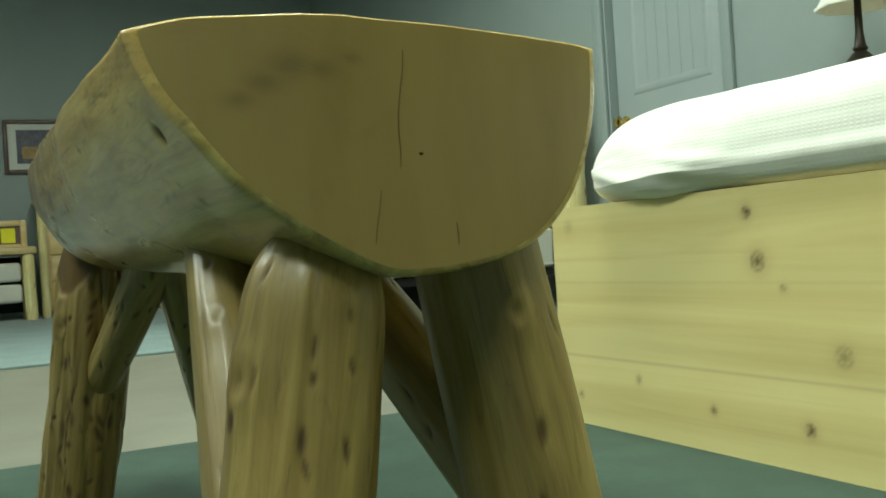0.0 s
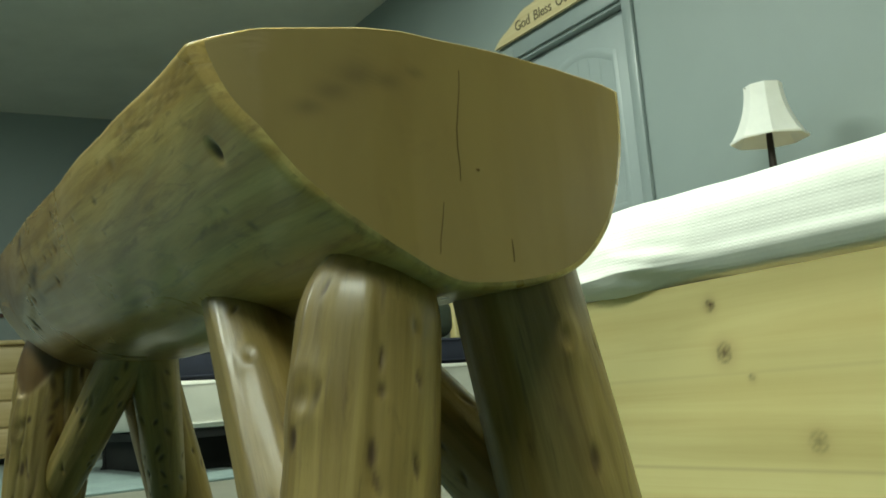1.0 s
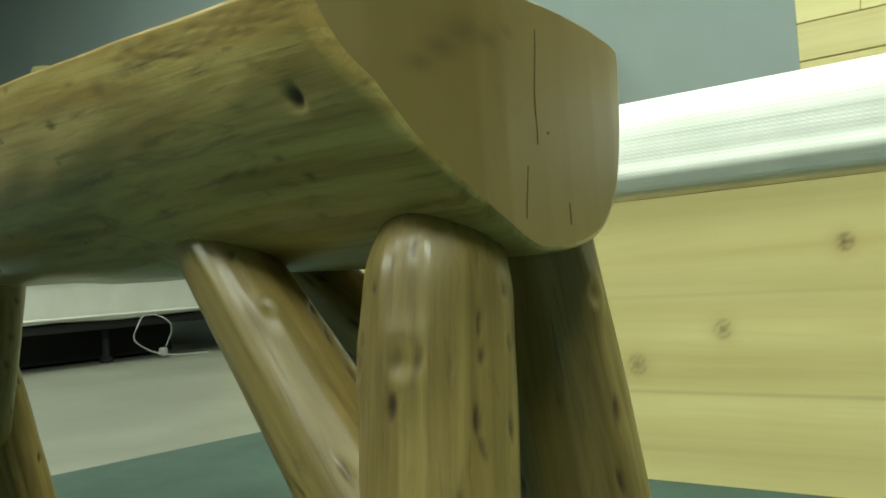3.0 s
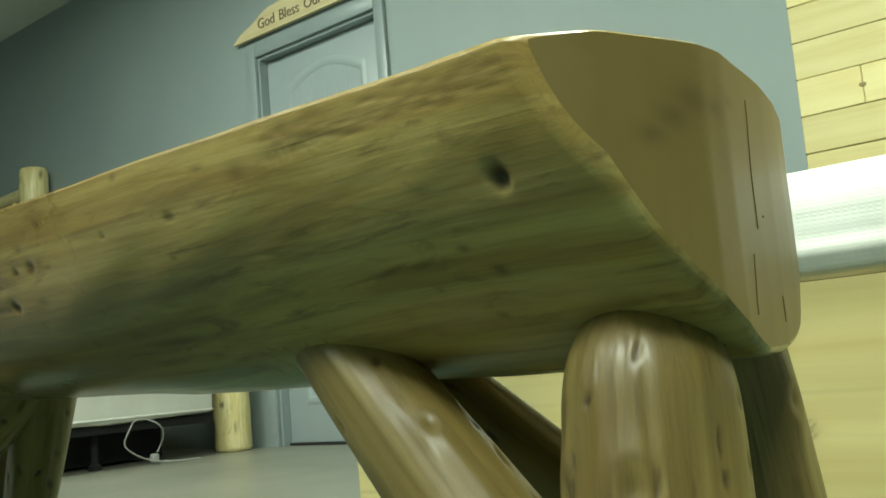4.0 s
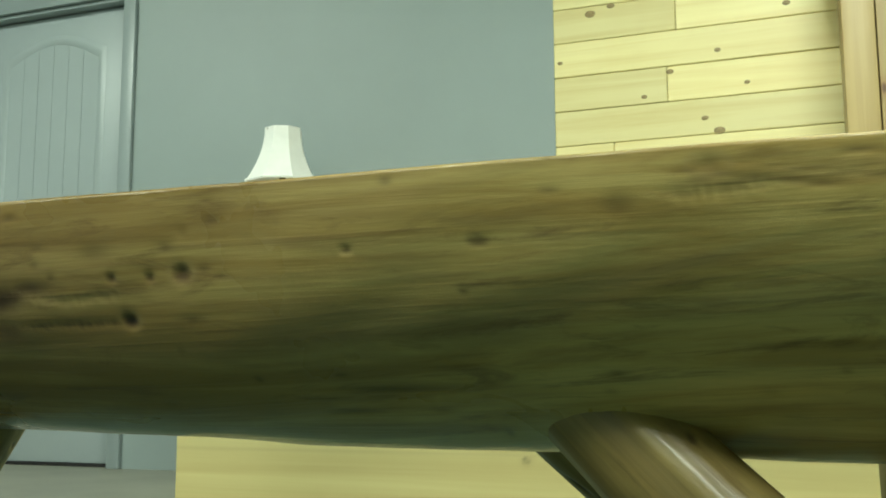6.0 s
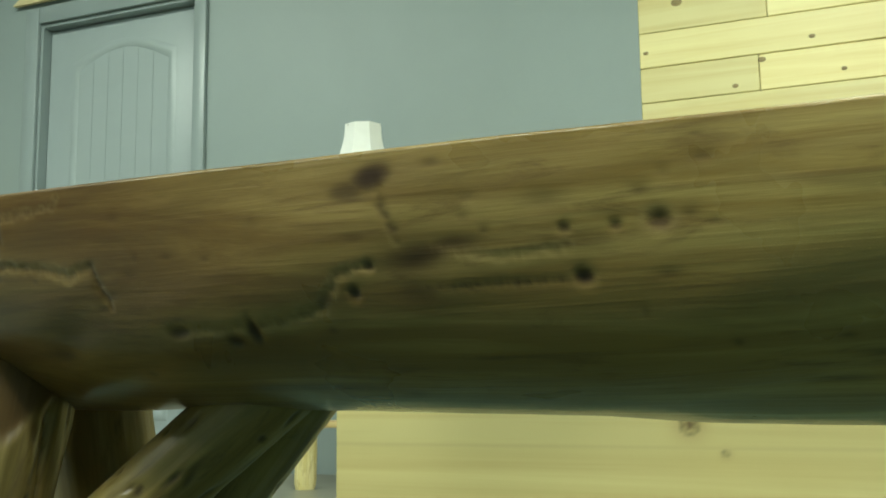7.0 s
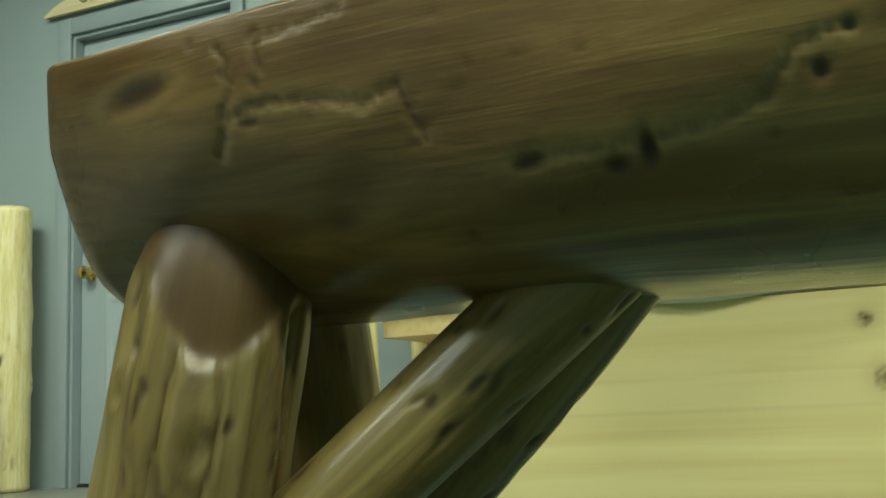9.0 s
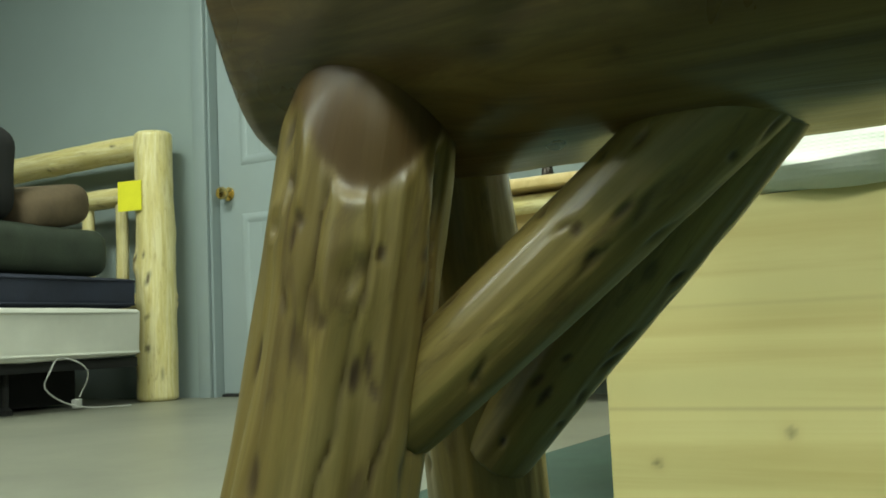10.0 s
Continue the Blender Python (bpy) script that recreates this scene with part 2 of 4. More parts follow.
def box(bm, x0, x1, y0, y1, z0, z1, bev=0.0, seg=2):
    r = bmesh.ops.create_cube(bm, size=1.0)
    vs = r["verts"]
    for v in vs:
        v.co = Vector(((x0 + x1) / 2 + v.co.x * (x1 - x0), (y0 + y1) / 2 + v.co.y * (y1 - y0), (z0 + z1) / 2 + v.co.z * (z1 - z0)))
    if bev > 0:
        es = list({e for v in vs for e in v.link_edges})
        bmesh.ops.bevel(bm, geom=es, offset=bev, segments=seg, affect="EDGES", profile=0.5)
    return bm


def boxes(*rows, bev=0.0, seg=2):
    bm = bmesh.new()
    for r in rows:
        box(bm, *r, bev=bev, seg=seg)
    return bm


def lathe(rows, seg=32, caps=True):
    """Turned shape from (radius, height) pairs."""
    bm = bmesh.new()
    rings = []
    for r, z in rows:
        rings.append([bm.verts.new((r * math.cos(2 * math.pi * i / seg), r * math.sin(2 * math.pi * i / seg), z)) for i in range(seg)])
    for a, b in zip(rings, rings[1:]):
        for i in range(seg):
            bm.faces.new((a[i], a[(i + 1) % seg], b[(i + 1) % seg], b[i]))
    if caps:
        bm.faces.new(list(reversed(rings[0])))
        bm.faces.new(rings[-1])
    return bm


def wire(points, radius, seg=8):
    """A round cable through the points, as a bmesh."""
    bm = bmesh.new()
    pts = [Vector(p) for p in points]
    rings = []
    for i, p in enumerate(pts):
        d = (pts[min(i + 1, len(pts) - 1)] - pts[max(i - 1, 0)]).normalized()
        a = d.cross(Vector((0.31, 0.2, 0.93))).normalized()
        b = d.cross(a)
        rings.append([bm.verts.new(p + radius * (a * math.cos(2 * math.pi * k / seg) + b * math.sin(2 * math.pi * k / seg))) for k in range(seg)])
    for r0, r1 in zip(rings, rings[1:]):
        for k in range(seg):
            bm.faces.new((r0[k], r0[(k + 1) % seg], r1[(k + 1) % seg], r1[k]))
    bm.faces.new(list(reversed(rings[0])))
    bm.faces.new(rings[-1])
    return bm


def grid_mesh(name, P, closed_u, attrs=None):
    """Mesh from an array of points P[row][col]; columns close round when closed_u."""
    n, k, _ = P.shape
    idx = np.arange(n * k).reshape(n, k)
    a = idx[:-1]
    b = idx[1:]
    if closed_u:
        f = np.stack([a, np.roll(a, -1, 1), np.roll(b, -1, 1), b], -1).reshape(-1, 4)
    else:
        f = np.stack([a[:, :-1], a[:, 1:], b[:, 1:], b[:, :-1]], -1).reshape(-1, 4)
    me = bpy.data.meshes.new(name)
    me.from_pydata(P.reshape(-1, 3).tolist(), [], f.tolist())
    for key, val in (attrs or {}).items():
        at = me.attributes.new(key, "FLOAT", "POINT")
        at.data.foreach_set("value", np.clip(val, 0, 1).astype(np.float32).ravel())
    smooth(me)
    me.update()
    return me


def wobble(x, y, seed, octaves=3):
    """Cheap smooth pseudo-noise on arrays, about -1 to 1."""
    rng = np.random.RandomState(seed)
    out = np.zeros(np.broadcast(x, y).shape)
    for o in range(octaves):
        for _ in range(3):
            ax, ay, ph = rng.uniform(0.5, 1.6), rng.uniform(0.5, 1.6), rng.uniform(0, 6.28)
            out = out + 0.5 ** o * np.sin((ax * x * 2 ** o) + (ay * y * 2 ** o) + ph) / 3
    return out


def frame_of(p0, p1):
    z = (Vector(p1) - Vector(p0)).normalized()
    x = Vector((1, 0, 0)) if abs(z.x) < 0.8 else Vector((0, 1, 0))
    y = z.cross(x).normalized()
    x = y.cross(z)
    return Matrix.Translation(p0) @ Matrix((x, y, z)).transposed().to_4x4()


def log_part(name, p0, p1, r0, r1, material, parent, seed, label="", lumps=0.04, bend=0.0, marks=10, step=0.005, around=56, knobs=0, mark_size=0.004, cut=0.15, flute=0.0, dome=0.0, knots=(), tongue=None):
    """A peeled log from p0 to p1: tapered, lumpy, a little bent, with insect holes and knots."""
    rng = np.random.RandomState(seed)
    L = (Vector(p1) - Vector(p0)).length
    n = max(12, int(L / step))
    t = np.linspace(0, 1, n)[:, None]
    th = np.linspace(0, 2 * np.pi, around, endpoint=False)[None, :]
    r = r0 + (r1 - r0) * t + 0 * th
    into = frame_of(p0, p1).inverted()
    cth, sth = np.cos(th), np.sin(th)
    z = t * L
    r = r * (1 + lumps * wobble(cth * 1.7 + z * 7, sth * 1.7 + z * 5 + seed, seed) + 0.4 * lumps * wobble(cth * 5 + z * 3, sth * 5 - z * 4, seed + 5))
    if flute:
        tw = 1.3 * wobble(z * 6, 0 * th + seed, seed + 9)
        r = r * (1 + flute * (np.abs(np.sin(4.5 * th + tw + 0.8 * wobble(z * 11, cth * 2, seed + 3))) - 0.6) + 0.5 * flute * wobble(9 * cth + 2 * z, 9 * sth + 3 * z, seed + 4))
    mark, pale = np.zeros(r.shape), np.zeros(r.shape)
    if flute > 0.06:
        # long dark furrows that wander down the log
        bend_ = 1.1 * wobble(z * 9, 0 * th + seed, seed + 19) + 0.5 * wobble(z * 26, 3 * cth, seed + 20)
        furrow = np.exp(-(np.sin(6.5 * th + bend_) / 0.16) ** 2) * np.clip(0.5 + 1.4 * wobble(z * 14 + 2 * th, 3 * sth, seed + 21), 0, 1)
        r = r - 0.0022 * furrow
        mark = np.maximum(mark, 0.6 * furrow)
    ds = lambda a: (th - a + np.pi) % (2 * np.pi) - np.pi
    for _ in range(knobs):
        a, zz, s = rng.uniform(0, 6.28), rng.uniform(0.1, 0.9) * L, rng.uniform(0.014, 0.026)
        d2 = ((ds(a) * r0) / s) ** 2 + ((z - zz) / (s * 1.6)) ** 2
        r = r + 0.16 * r0 * np.exp(-d2) - 0.14 * r0 * np.exp(-d2 * 9)
        mark = np.maximum(mark, 0.75 * np.exp(-(d2 * 7) ** 2))
        pale = np.maximum(pale, 0.35 * np.exp(-((d2 - 0.5) * 3) ** 2))
    for kx, ky, kz, s in knots:
        # a grown-over branch scar: swollen lip, sunken dark eye
        q = into @ Vector((kx, ky, kz))
        d2 = ((ds(math.atan2(q.y, q.x)) * r0) / s) ** 2 + ((z - q.z) / (s * 1.5)) ** 2
        r = r + 0.32 * s * np.exp(-d2 * 0.8) - 0.3 * s * np.exp(-d2 * 5)
        mark = np.maximum(mark, 0.2 * np.exp(-((d2 - 0.5) * 5) ** 2))
        mark = np.maximum(mark, 0.28 * np.exp(-(d2 * 9) ** 2))
    for _ in range(marks):
        a, zz = rng.uniform(0, 6.28), rng.uniform(0.02, 0.98) * L
        w, h = mark_size * rng.uniform(0.5, 1.2), mark_size * rng.uniform(1.0, 3.8)
        sk = rng.uniform(-0.4, 0.4)
        d2 = ((ds(a) * r0 + sk * (z - zz)) / w) ** 2 + ((z - zz) / h) ** 2
        mark = np.maximum(mark, rng.uniform(0.5, 1.0) * np.exp(-d2 ** 2))
        r = r - 0.0016 * np.exp(-d2)
    red_brown = np.zeros(r.shape)
    if tongue:
        # shaved shoulder: the skin of the log ends in a ragged lip around a smooth brown dome
        ta, tz, drop, lip = tongue
        edge = tz - drop * np.exp(-(ds(ta) / 0.62) ** 2) + 0.006 * wobble(3 * cth, 3 * sth, seed + 8)
        k = 1 / (1 + np.exp(-(z - edge) / 0.0024))
        r = r * (1 - k) + (r0 + (r1 - r0) * t - lip + 0.0012 * wobble(2 * cth + 9 * z, 2 * sth, seed + 2)) * k
        mark = mark * (1 - k)
        red_brown = k
        # pale patch paints the bright reflection of the cut facet into the lip
        pale = np.maximum(pale, 0.5 * np.exp(-((z - edge) / 0.003) ** 2 - (ds(ta - 0.1) / 0.3) ** 2))
    if dome:
        r = r * np.maximum(0.02, 1 - np.clip((z - (L - dome)) / dome, 0, 1) ** 2.4) ** 0.5
    e0, e1 = np.clip(z / (cut * r0), 0, 1), np.clip((L - z) / (cut * r1), 0, 1)
    r = r * (1 - 0.12 * (1 - e0) ** 2) * (1 - 0.12 * (1 - e1) ** 2)
    bx = bend * np.sin(np.pi * t) + 0.3 * bend * np.sin(2.3 * np.pi * t + seed)
    P = np.stack([r * cth + bx, r * sth + 0.6 * bend * np.sin(np.pi * t + seed), z + 0 * th], -1)
    c0, c1 = P[0].mean(0), P[-1].mean(0)
    caps0 = [c0 + (P[0] - c0) * s for s in (0.02, 0.5)]
    caps1 = [c1 + (P[-1] - c1) * s for s in (0.5, 0.02)]
    P = np.concatenate([np.array(caps0), P, np.array(caps1)])
    pad = lambda A: np.concatenate([np.zeros((2, around)), A, np.zeros((2, around))])
    me = grid_mesh(name, P, True, {"mark": pad(mark), "pale": pad(pale), "red_brown": np.pad(red_brown, ((2, 2), (0, 0)))})
    me.set_sharp_from_angle(angle=radians(60))
    return finish(name, me, material, parent, label, frame_of(p0, p1))


# ---------------------------------------------------------------- the room
WY, CEIL_Z = 3.003, 2.95
XL, XR, YF = -8.35, 4.2, -4.6
DX0, DX1, DH = -3.73, -2.842, 2.045          # door opening


def structure(name, bm, material, label, category):
    return tagged(part(name, bm, material), label, category, kind="structure")


structure("floor", boxes((XL - 0.2, XR + 0.2, YF - 0.2, WY + 0.35, -0.12, 0.0)), M_FLOOR, "worn beige-grey vinyl showroom floor with a dull sheen", "floor")
structure("ceiling", boxes((XL - 0.2, XR + 0.2, YF - 0.2, WY + 0.35, CEIL_Z, CEIL_Z + 0.12)), M_CEIL, "off-white sprayed textured ceiling", "ceiling")
structure("wall_north", boxes((XL, DX0, WY, WY + 0.14, 0, CEIL_Z), (DX1, -0.93, WY, WY + 0.14, 0, CEIL_Z), (DX0, DX1, WY, WY + 0.14, DH, CEIL_Z)),
          M_WALL, "grey-blue painted wall with a door", "wall")
structure("wall_west", boxes((XL - 0.14, XL, YF, WY, 0, CEIL_Z)), M_WALL, "grey-blue painted end wall with a framed picture", "wall")
structure("wall_south", boxes((XL, XR, YF - 0.14, YF, 0, CEIL_Z)), M_WALL, "plain grey-blue painted wall", "wall")
structure("wall_east", boxes((XR, XR + 0.14, YF, WY, 0, CEIL_Z)), M_WALL, "plain grey-blue painted wall", "wall")

# carpets
# green one runs on unseen to south and east, added to cut bounced light
structure("green_carpet", boxes((-1.313, 4.15, -4.55, 2.5, 0.0, 0.009), bev=0.003), M_GREEN, "dark green carpet under bench and bed", "carpet")
structure("grey_carpet", boxes((-8.3, -3.36, -2.2, 1.35, 0.0, 0.01), bev=0.003), M_TEAL, "grey-blue carpet in front of the dressers", "carpet")

# door: casing, jamb, leaf
casing = base("door_casing", (0, 0, 0), "grey-blue painted door casing with a deep jamb", "door frame", kind="structure")
part("casing_side", boxes((DX0 - 0.07, DX0 + 0.004, WY - 0.022, WY - 0.001, 0, DH + 0.075), bev=0.004), M_TRIM, casing)
part("casing_side", boxes((DX1 - 0.004, DX1 + 0.058, WY - 0.022, WY - 0.001, 0, DH + 0.075), bev=0.004), M_TRIM, casing)
part("casing_head", boxes((DX0 + 0.005, DX1 - 0.005, WY - 0.022, WY - 0.001, DH - 0.004, DH + 0.075), bev=0.004), M_TRIM, casing)
part("jamb", boxes((DX0, DX0 + 0.018, WY + 0.0, WY + 0.14, 0, DH - 0.002)), M_TRIM, casing)
part("jamb", boxes((DX1 - 0.018, DX1, WY + 0.0, WY + 0.14, 0, DH - 0.002)), M_TRIM, casing)
part("jamb_head", boxes((DX0 + 0.019, DX1 - 0.019, WY + 0.0, WY + 0.14, DH - 0.02, DH - 0.003)), M_TRIM, casing)
part("door_stop", boxes((DX0 + 0.018, DX0 + 0.03, WY + 0.085, WY + 0.12, 0, DH - 0.021)), M_TRIM, casing)
part("threshold", boxes((DX0 + 0.018, DX1 - 0.018, WY + 0.035, WY + 0.1, 0.0, 0.012), bev=0.003), M_DARK, casing, "dark threshold strip")

LX0, LX1, LY = DX0 + 0.021, DX1 - 0.021, WY + 0.05


def panel_outline(x0, x1, z0, z1, rise, inset, n=18):
    """Corner points of a raised panel, with an arched head when rise > 0."""
    x0, x1, z0, z1 = x0 + inset, x1 - inset, z0 + inset, z1 - inset
    pts = [(x0, z0), (x1, z0)]
    for i in range(n + 1):
        u = i / n
        pts.append((x1 + (x0 - x1) * u, z1 + rise * math.sin(math.pi * u)))
    return pts


def door_leaf():
    leaf = base("door_1", (0, 0, 0), "closed grey-blue panelled door with an arched top panel", "door", kind="structure")
    part("leaf", boxes((LX0, LX1, LY, LY + 0.04, 0.014, DH - 0.025), bev=0.002), M_DOOR, leaf)
    for (z0, z1, rise) in ((1.055, 1.845, 0.085), (0.2, 0.83, 0.0)):
        a = [panel_outline(-3.575, -2.985, z0, z1, rise, i) for i in (0.0, 0.014, 0.03, 0.044)]
        ys = (LY - 0.001, LY - 0.008, LY - 0.008, LY - 0.001)
        bm = bmesh.new()
        rings = [[bm.verts.new((x, y, z)) for x, z in ring] for ring, y in zip(a, ys)]
        for r0, r1 in zip(rings, rings[1:]):
            for i in range(len(r0)):
                bm.faces.new((r0[i], r0[(i + 1) % len(r0)], r1[(i + 1) % len(r0)], r1[i]))
        part("panel_moulding", bm, M_DOOR, leaf)
        for k in range(6):
            u0, u1 = k / 6, (k + 1) / 6
            xa, xb = -3.533 + 0.506 * u0 + 0.0012, -3.533 + 0.506 * u1 - 0.0012
            za, zb = z1 - 0.044 + rise * math.sin(math.pi * u0), z1 - 0.044 + rise * math.sin(math.pi * u1)
            bm = bmesh.new()
            fv = [bm.verts.new(p) for p in ((xa, LY - 0.0018, z0 + 0.044), (xb, LY - 0.0018, z0 + 0.044), (xb, LY - 0.0018, zb), (xa, LY - 0.0018, za))]
            bv = [bm.verts.new((v.co.x, LY - 0.0003, v.co.z)) for v in fv]
            bm.faces.new(fv)
            for i in range(4):
                bm.faces.new((fv[(i + 1) % 4], fv[i], bv[i], bv[(i + 1) % 4]))
            part("panel_board", bm, M_DOOR, leaf)
    knob = part("door_knob", lathe([(0.032, 0), (0.032, 0.006), (0.014, 0.01), (0.012, 0.03), (0.026, 0.038), (0.03, 0.052), (0.024, 0.064), (0.006, 0.068)], 28), M_BRASS, leaf,
                "polished brass knob", pose(LX0 + 0.06, LY, 0.93, 90, 0, 0))
    for z in (0.25, 1.0, 1.8):
        part("hinge", lathe([(0.006, -0.045), (0.006, 0.045)], 12), M_BRASS, leaf, "", pose(LX1 + 0.006, LY - 0.004, z))


door_leaf()

# carved half-moon sign over the door
sign = base("door_sign", (-3.322, WY - 0.02, 2.147), "half-moon live-edge pine slab sign with burnt lettering above the door", "sign")


def sign_slab():
    bm = bmesh.new()
    n = 40
    fr, bk = [], []
    for i in range(n + 1):
        u = i / n
        x = -0.555 + 1.11 * u
        z = 0.15 * (1 - abs(2 * u - 1) ** 2.1) + 0.006 * math.sin(31 * u) * (1 if 0 < i < n else 0)
        fr.append((x, z))
    poly = [(-0.555, -0.004), (0.555, -0.004)] + list(reversed(fr))
    a = [bm.verts.new((x, -0.014, z)) for x, z in poly]
    b = [bm.verts.new((x, 0.012, z + 0.003)) for x, z in poly]
    bm.faces.new(a)
    bm.faces.new(list(reversed(b)))
    for i in range(len(a)):
        j = (i + 1) % len(a)
        bm.faces.new((a[j], a[i], b[i], b[j]))
    bmesh.ops.recalc_face_normals(bm, faces=bm.faces)
    part("slab", bm, M_SLAB, sign)


def words(text, size, parent, material, m, depth=0.002):
    cu = bpy.data.curves.new("lettering", "FONT")
    cu.body, cu.size, cu.extrude, cu.align_x = text, size, depth, "CENTER"
    tmp = bpy.data.objects.new("tmp", cu)
    scene.collection.objects.link(tmp)
    dg = bpy.context.evaluated_depsgraph_get()
    me = bpy.data.meshes.new_from_object(tmp.evaluated_get(dg))
    bpy.data.objects.remove(tmp)
    me.name = "lettering"
    me.materials.clear()
    return finish("lettering", me, material, parent, "dark burnt letters", m)


sign_slab()
for word, wx in (("God", -0.275), ("Bless", -0.095), ("Our", 0.085), ("Home", 0.275)):
    words(word, 0.078, sign, M_INK, pose(wx, -0.0155, 0.028, 90, 0, 0))

# ceiling light fixtures, out of view behind and above the camera
LIGHT_COL = (0.88, 1.0, 0.835)


def ceiling_light(x, y, lx, ly, power):
    f = base("ceiling_light", (x, y, CEIL_Z), "white fluorescent ceiling fixture with a glowing diffuser", "ceiling light", "ceiling lights")
    part("housing", boxes((-lx / 2 - 0.03, lx / 2 + 0.03, -ly / 2 - 0.03, ly / 2 + 0.03, -0.07, -0.001), bev=0.008), M_HOUSING, f)
    part("diffuser", boxes((-lx / 2, lx / 2, -ly / 2, ly / 2, -0.085, -0.0705), bev=0.004), M_GLOW, f)
    d = bpy.data.lights.new("tube_light", "AREA")
    d.shape, d.size, d.size_y, d.energy, d.color = "RECTANGLE", lx, ly, power, LIGHT_COL
    o = new("tube_light", d)
    o.parent = f
    o.location = (0, 0, -0.1)


M_GLOW = glow("lit_diffuser", LIGHT_COL, 6.0)
for fx, fy, fl, fw, fp in LIGHTS:
    ceiling_light(fx, fy, fl, fw, fp)


# ---------------------------------------------------------------- the half-log bench
bench = base("log_bench", (0, 0, 0), "varnished half-log bench with splayed log legs and braces", "bench")
TOP, YC, HALF, DEEP = 0.445, 0.1225, 0.1275, 0.134
X_NEAR, X_FAR = 0.037, -0.896


def worn_back(y):
    """How far the near end is planed back across its width: a facet at the front, a gentle slope to the back."""
    ys = (-0.03, -0.004, 0.018, 0.03, 0.044, 0.056, 0.07, 0.09, 0.11, 0.13, 0.16, 0.2, 0.245, 0.28)
    xs = (0.066, 0.040, 0.0185, 0.0138, 0.0088, 0.0048, 0.0008, 0.0005, 0.0035, 0.0065, 0.0115, 0.0205, 0.034, 0.047)
    return np.interp(y, ys, xs)


def seat():
    n, k, kt = 760, 210, 40
    xs = np.linspace(0, 1, n)
    ease = xs + 0.0 * xs
    X = X_FAR + (X_NEAR - X_FAR) * ease
    # finer rows near the two worn ends
    extra = np.array([0.0015, 0.003, 0.006, 0.009, 0.013, 0.017, 0.022, 0.027])
    X = np.unique(np.concatenate([X, X_NEAR - extra, X_FAR + extra]))
    n = len(X)
    ph = np.linspace(0, np.pi, k)
    c = np.cos(ph)[None, :]
    Xc = X[:, None]
    # round underside: sharper front curve, fuller back
    nf, nb = 1.54, 2.45
    fade = np.clip((Xc + 0.90) / 0.18, 0, 1)
    full = np.exp(-((Xc + 0.58) / 0.26) ** 2) * fade * fade * (3 - 2 * fade)
    ex = np.where(c > 0, nf + 0.95 * full, nb)
    u = -c
    a = HALF * (1 + 0.012 * np.sin(5 * Xc + 1)) + np.where(c > 0, 0.0, 0.025)
    # angle-based superellipse keeps even spacing
    s_ = np.sin(ph)[None, :]
    rad = (np.abs(c) ** ex + np.abs(s_) ** ex) ** (-1 / ex)
    Y = YC - a * c * rad
    Z = TOP - DEEP * s_ * rad * (1 - 0.1 * np.exp(-(np.clip(Xc + 0.58, 0, 1) / 0.32) ** 2))
    # swelling and lumps of the trunk
    lump = 0.0025 * wobble(Xc * 9, ph[None, :] * 2.2, 11) + 0.0006 * wobble(Xc * 26, ph[None, :] * 6, 12)
    Y = Y - lump * c * 1.2 - 0.015 * np.sin(np.pi * np.clip(-Xc / 0.92, 0, 1) ** 1.2) * np.clip(c, 0, 1) ** 0.5 + 0.007 * np.clip(-Xc / 0.87, 0, 1) ** 2 * np.clip(c, 0, 1)
    Z = Z - lump * s_ - 0.0012 * np.clip(-Xc / 0.87, 0, 1)
    def warp(x, y):
        """The planed-back ends, near and far."""
        near = np.clip((x + 0.10) / (0.10 + X_NEAR), 0, 1) ** 1.5
        far = np.clip((X_FAR + 0.10 - x) / 0.10, 0, 1) ** 1.5
        return x - worn_back(y) * near + 0.8 * worn_back(y) * far

    Xw = warp(Xc + 0 * Y, Y)
    mark, pale = np.zeros(Y.shape), np.zeros(Y.shape)
    dent = np.zeros(Y.shape)
    front = (Y < YC - 0.02)

    def spot(x, z, w, h, dark=1.0, dip=0.002, lean=0.0, light=0.0, hard=2):
        nonlocal mark, pale, dent
        x, z = x - 0.0075 * math.exp(-((x + 0.59) / 0.06) ** 2), z - 0.0035 * math.exp(-((x + 0.41) / 0.07) ** 2)
        d2 = (((Xw - x) - lean * (Z - z)) / w) ** 2 + ((Z - z) / h) ** 2
        g = np.exp(-d2 ** hard) * front
        mark = np.maximum(mark, dark * g)
        dent = np.maximum(dent, 0.75 * dip * np.exp(-d2) * front)
        if light:
            pale = np.maximum(pale, light * np.exp(-((d2 - 2.0) / 1.2) ** 2) * front)

    def track(pts, w, dark, light, dip=0.0015, seed=0):
        """An insect gallery: a wandering groove along the points."""
        rng = np.random.RandomState(seed)
        for (x0, z0), (x1, z1) in zip(pts, pts[1:]):
            m_ = max(2, int(math.hypot(x1 - x0, z1 - z0) / (w * 0.9)))
            for i in range(m_):
                q = i / m_
                j = rng.uniform(-1, 1, 2) * w * 0.7
                ww = w * rng.uniform(0.7, 1.5)
                spot(x0 + (x1 - x0) * q + j[0], z0 + (z1 - z0) * q + j[1] * 0.6, ww, ww * 0.75, dark * rng.uniform(0.3, 1.0), dip, 0, light * rng.uniform(0.2, 1), 1)

    spot(-0.0305, 0.396, 0.0052, 0.0054, 0.95, 0.005, 0, 0.5)
    spot(-0.022, 0.400, 0.0150, 0.0096, 0.3, 0.001, 0, 0, 1)
    spot(-0.044, 0.3961, 0.0116, 0.0022, 0.1, 0, 0.3, 0.5, 1)
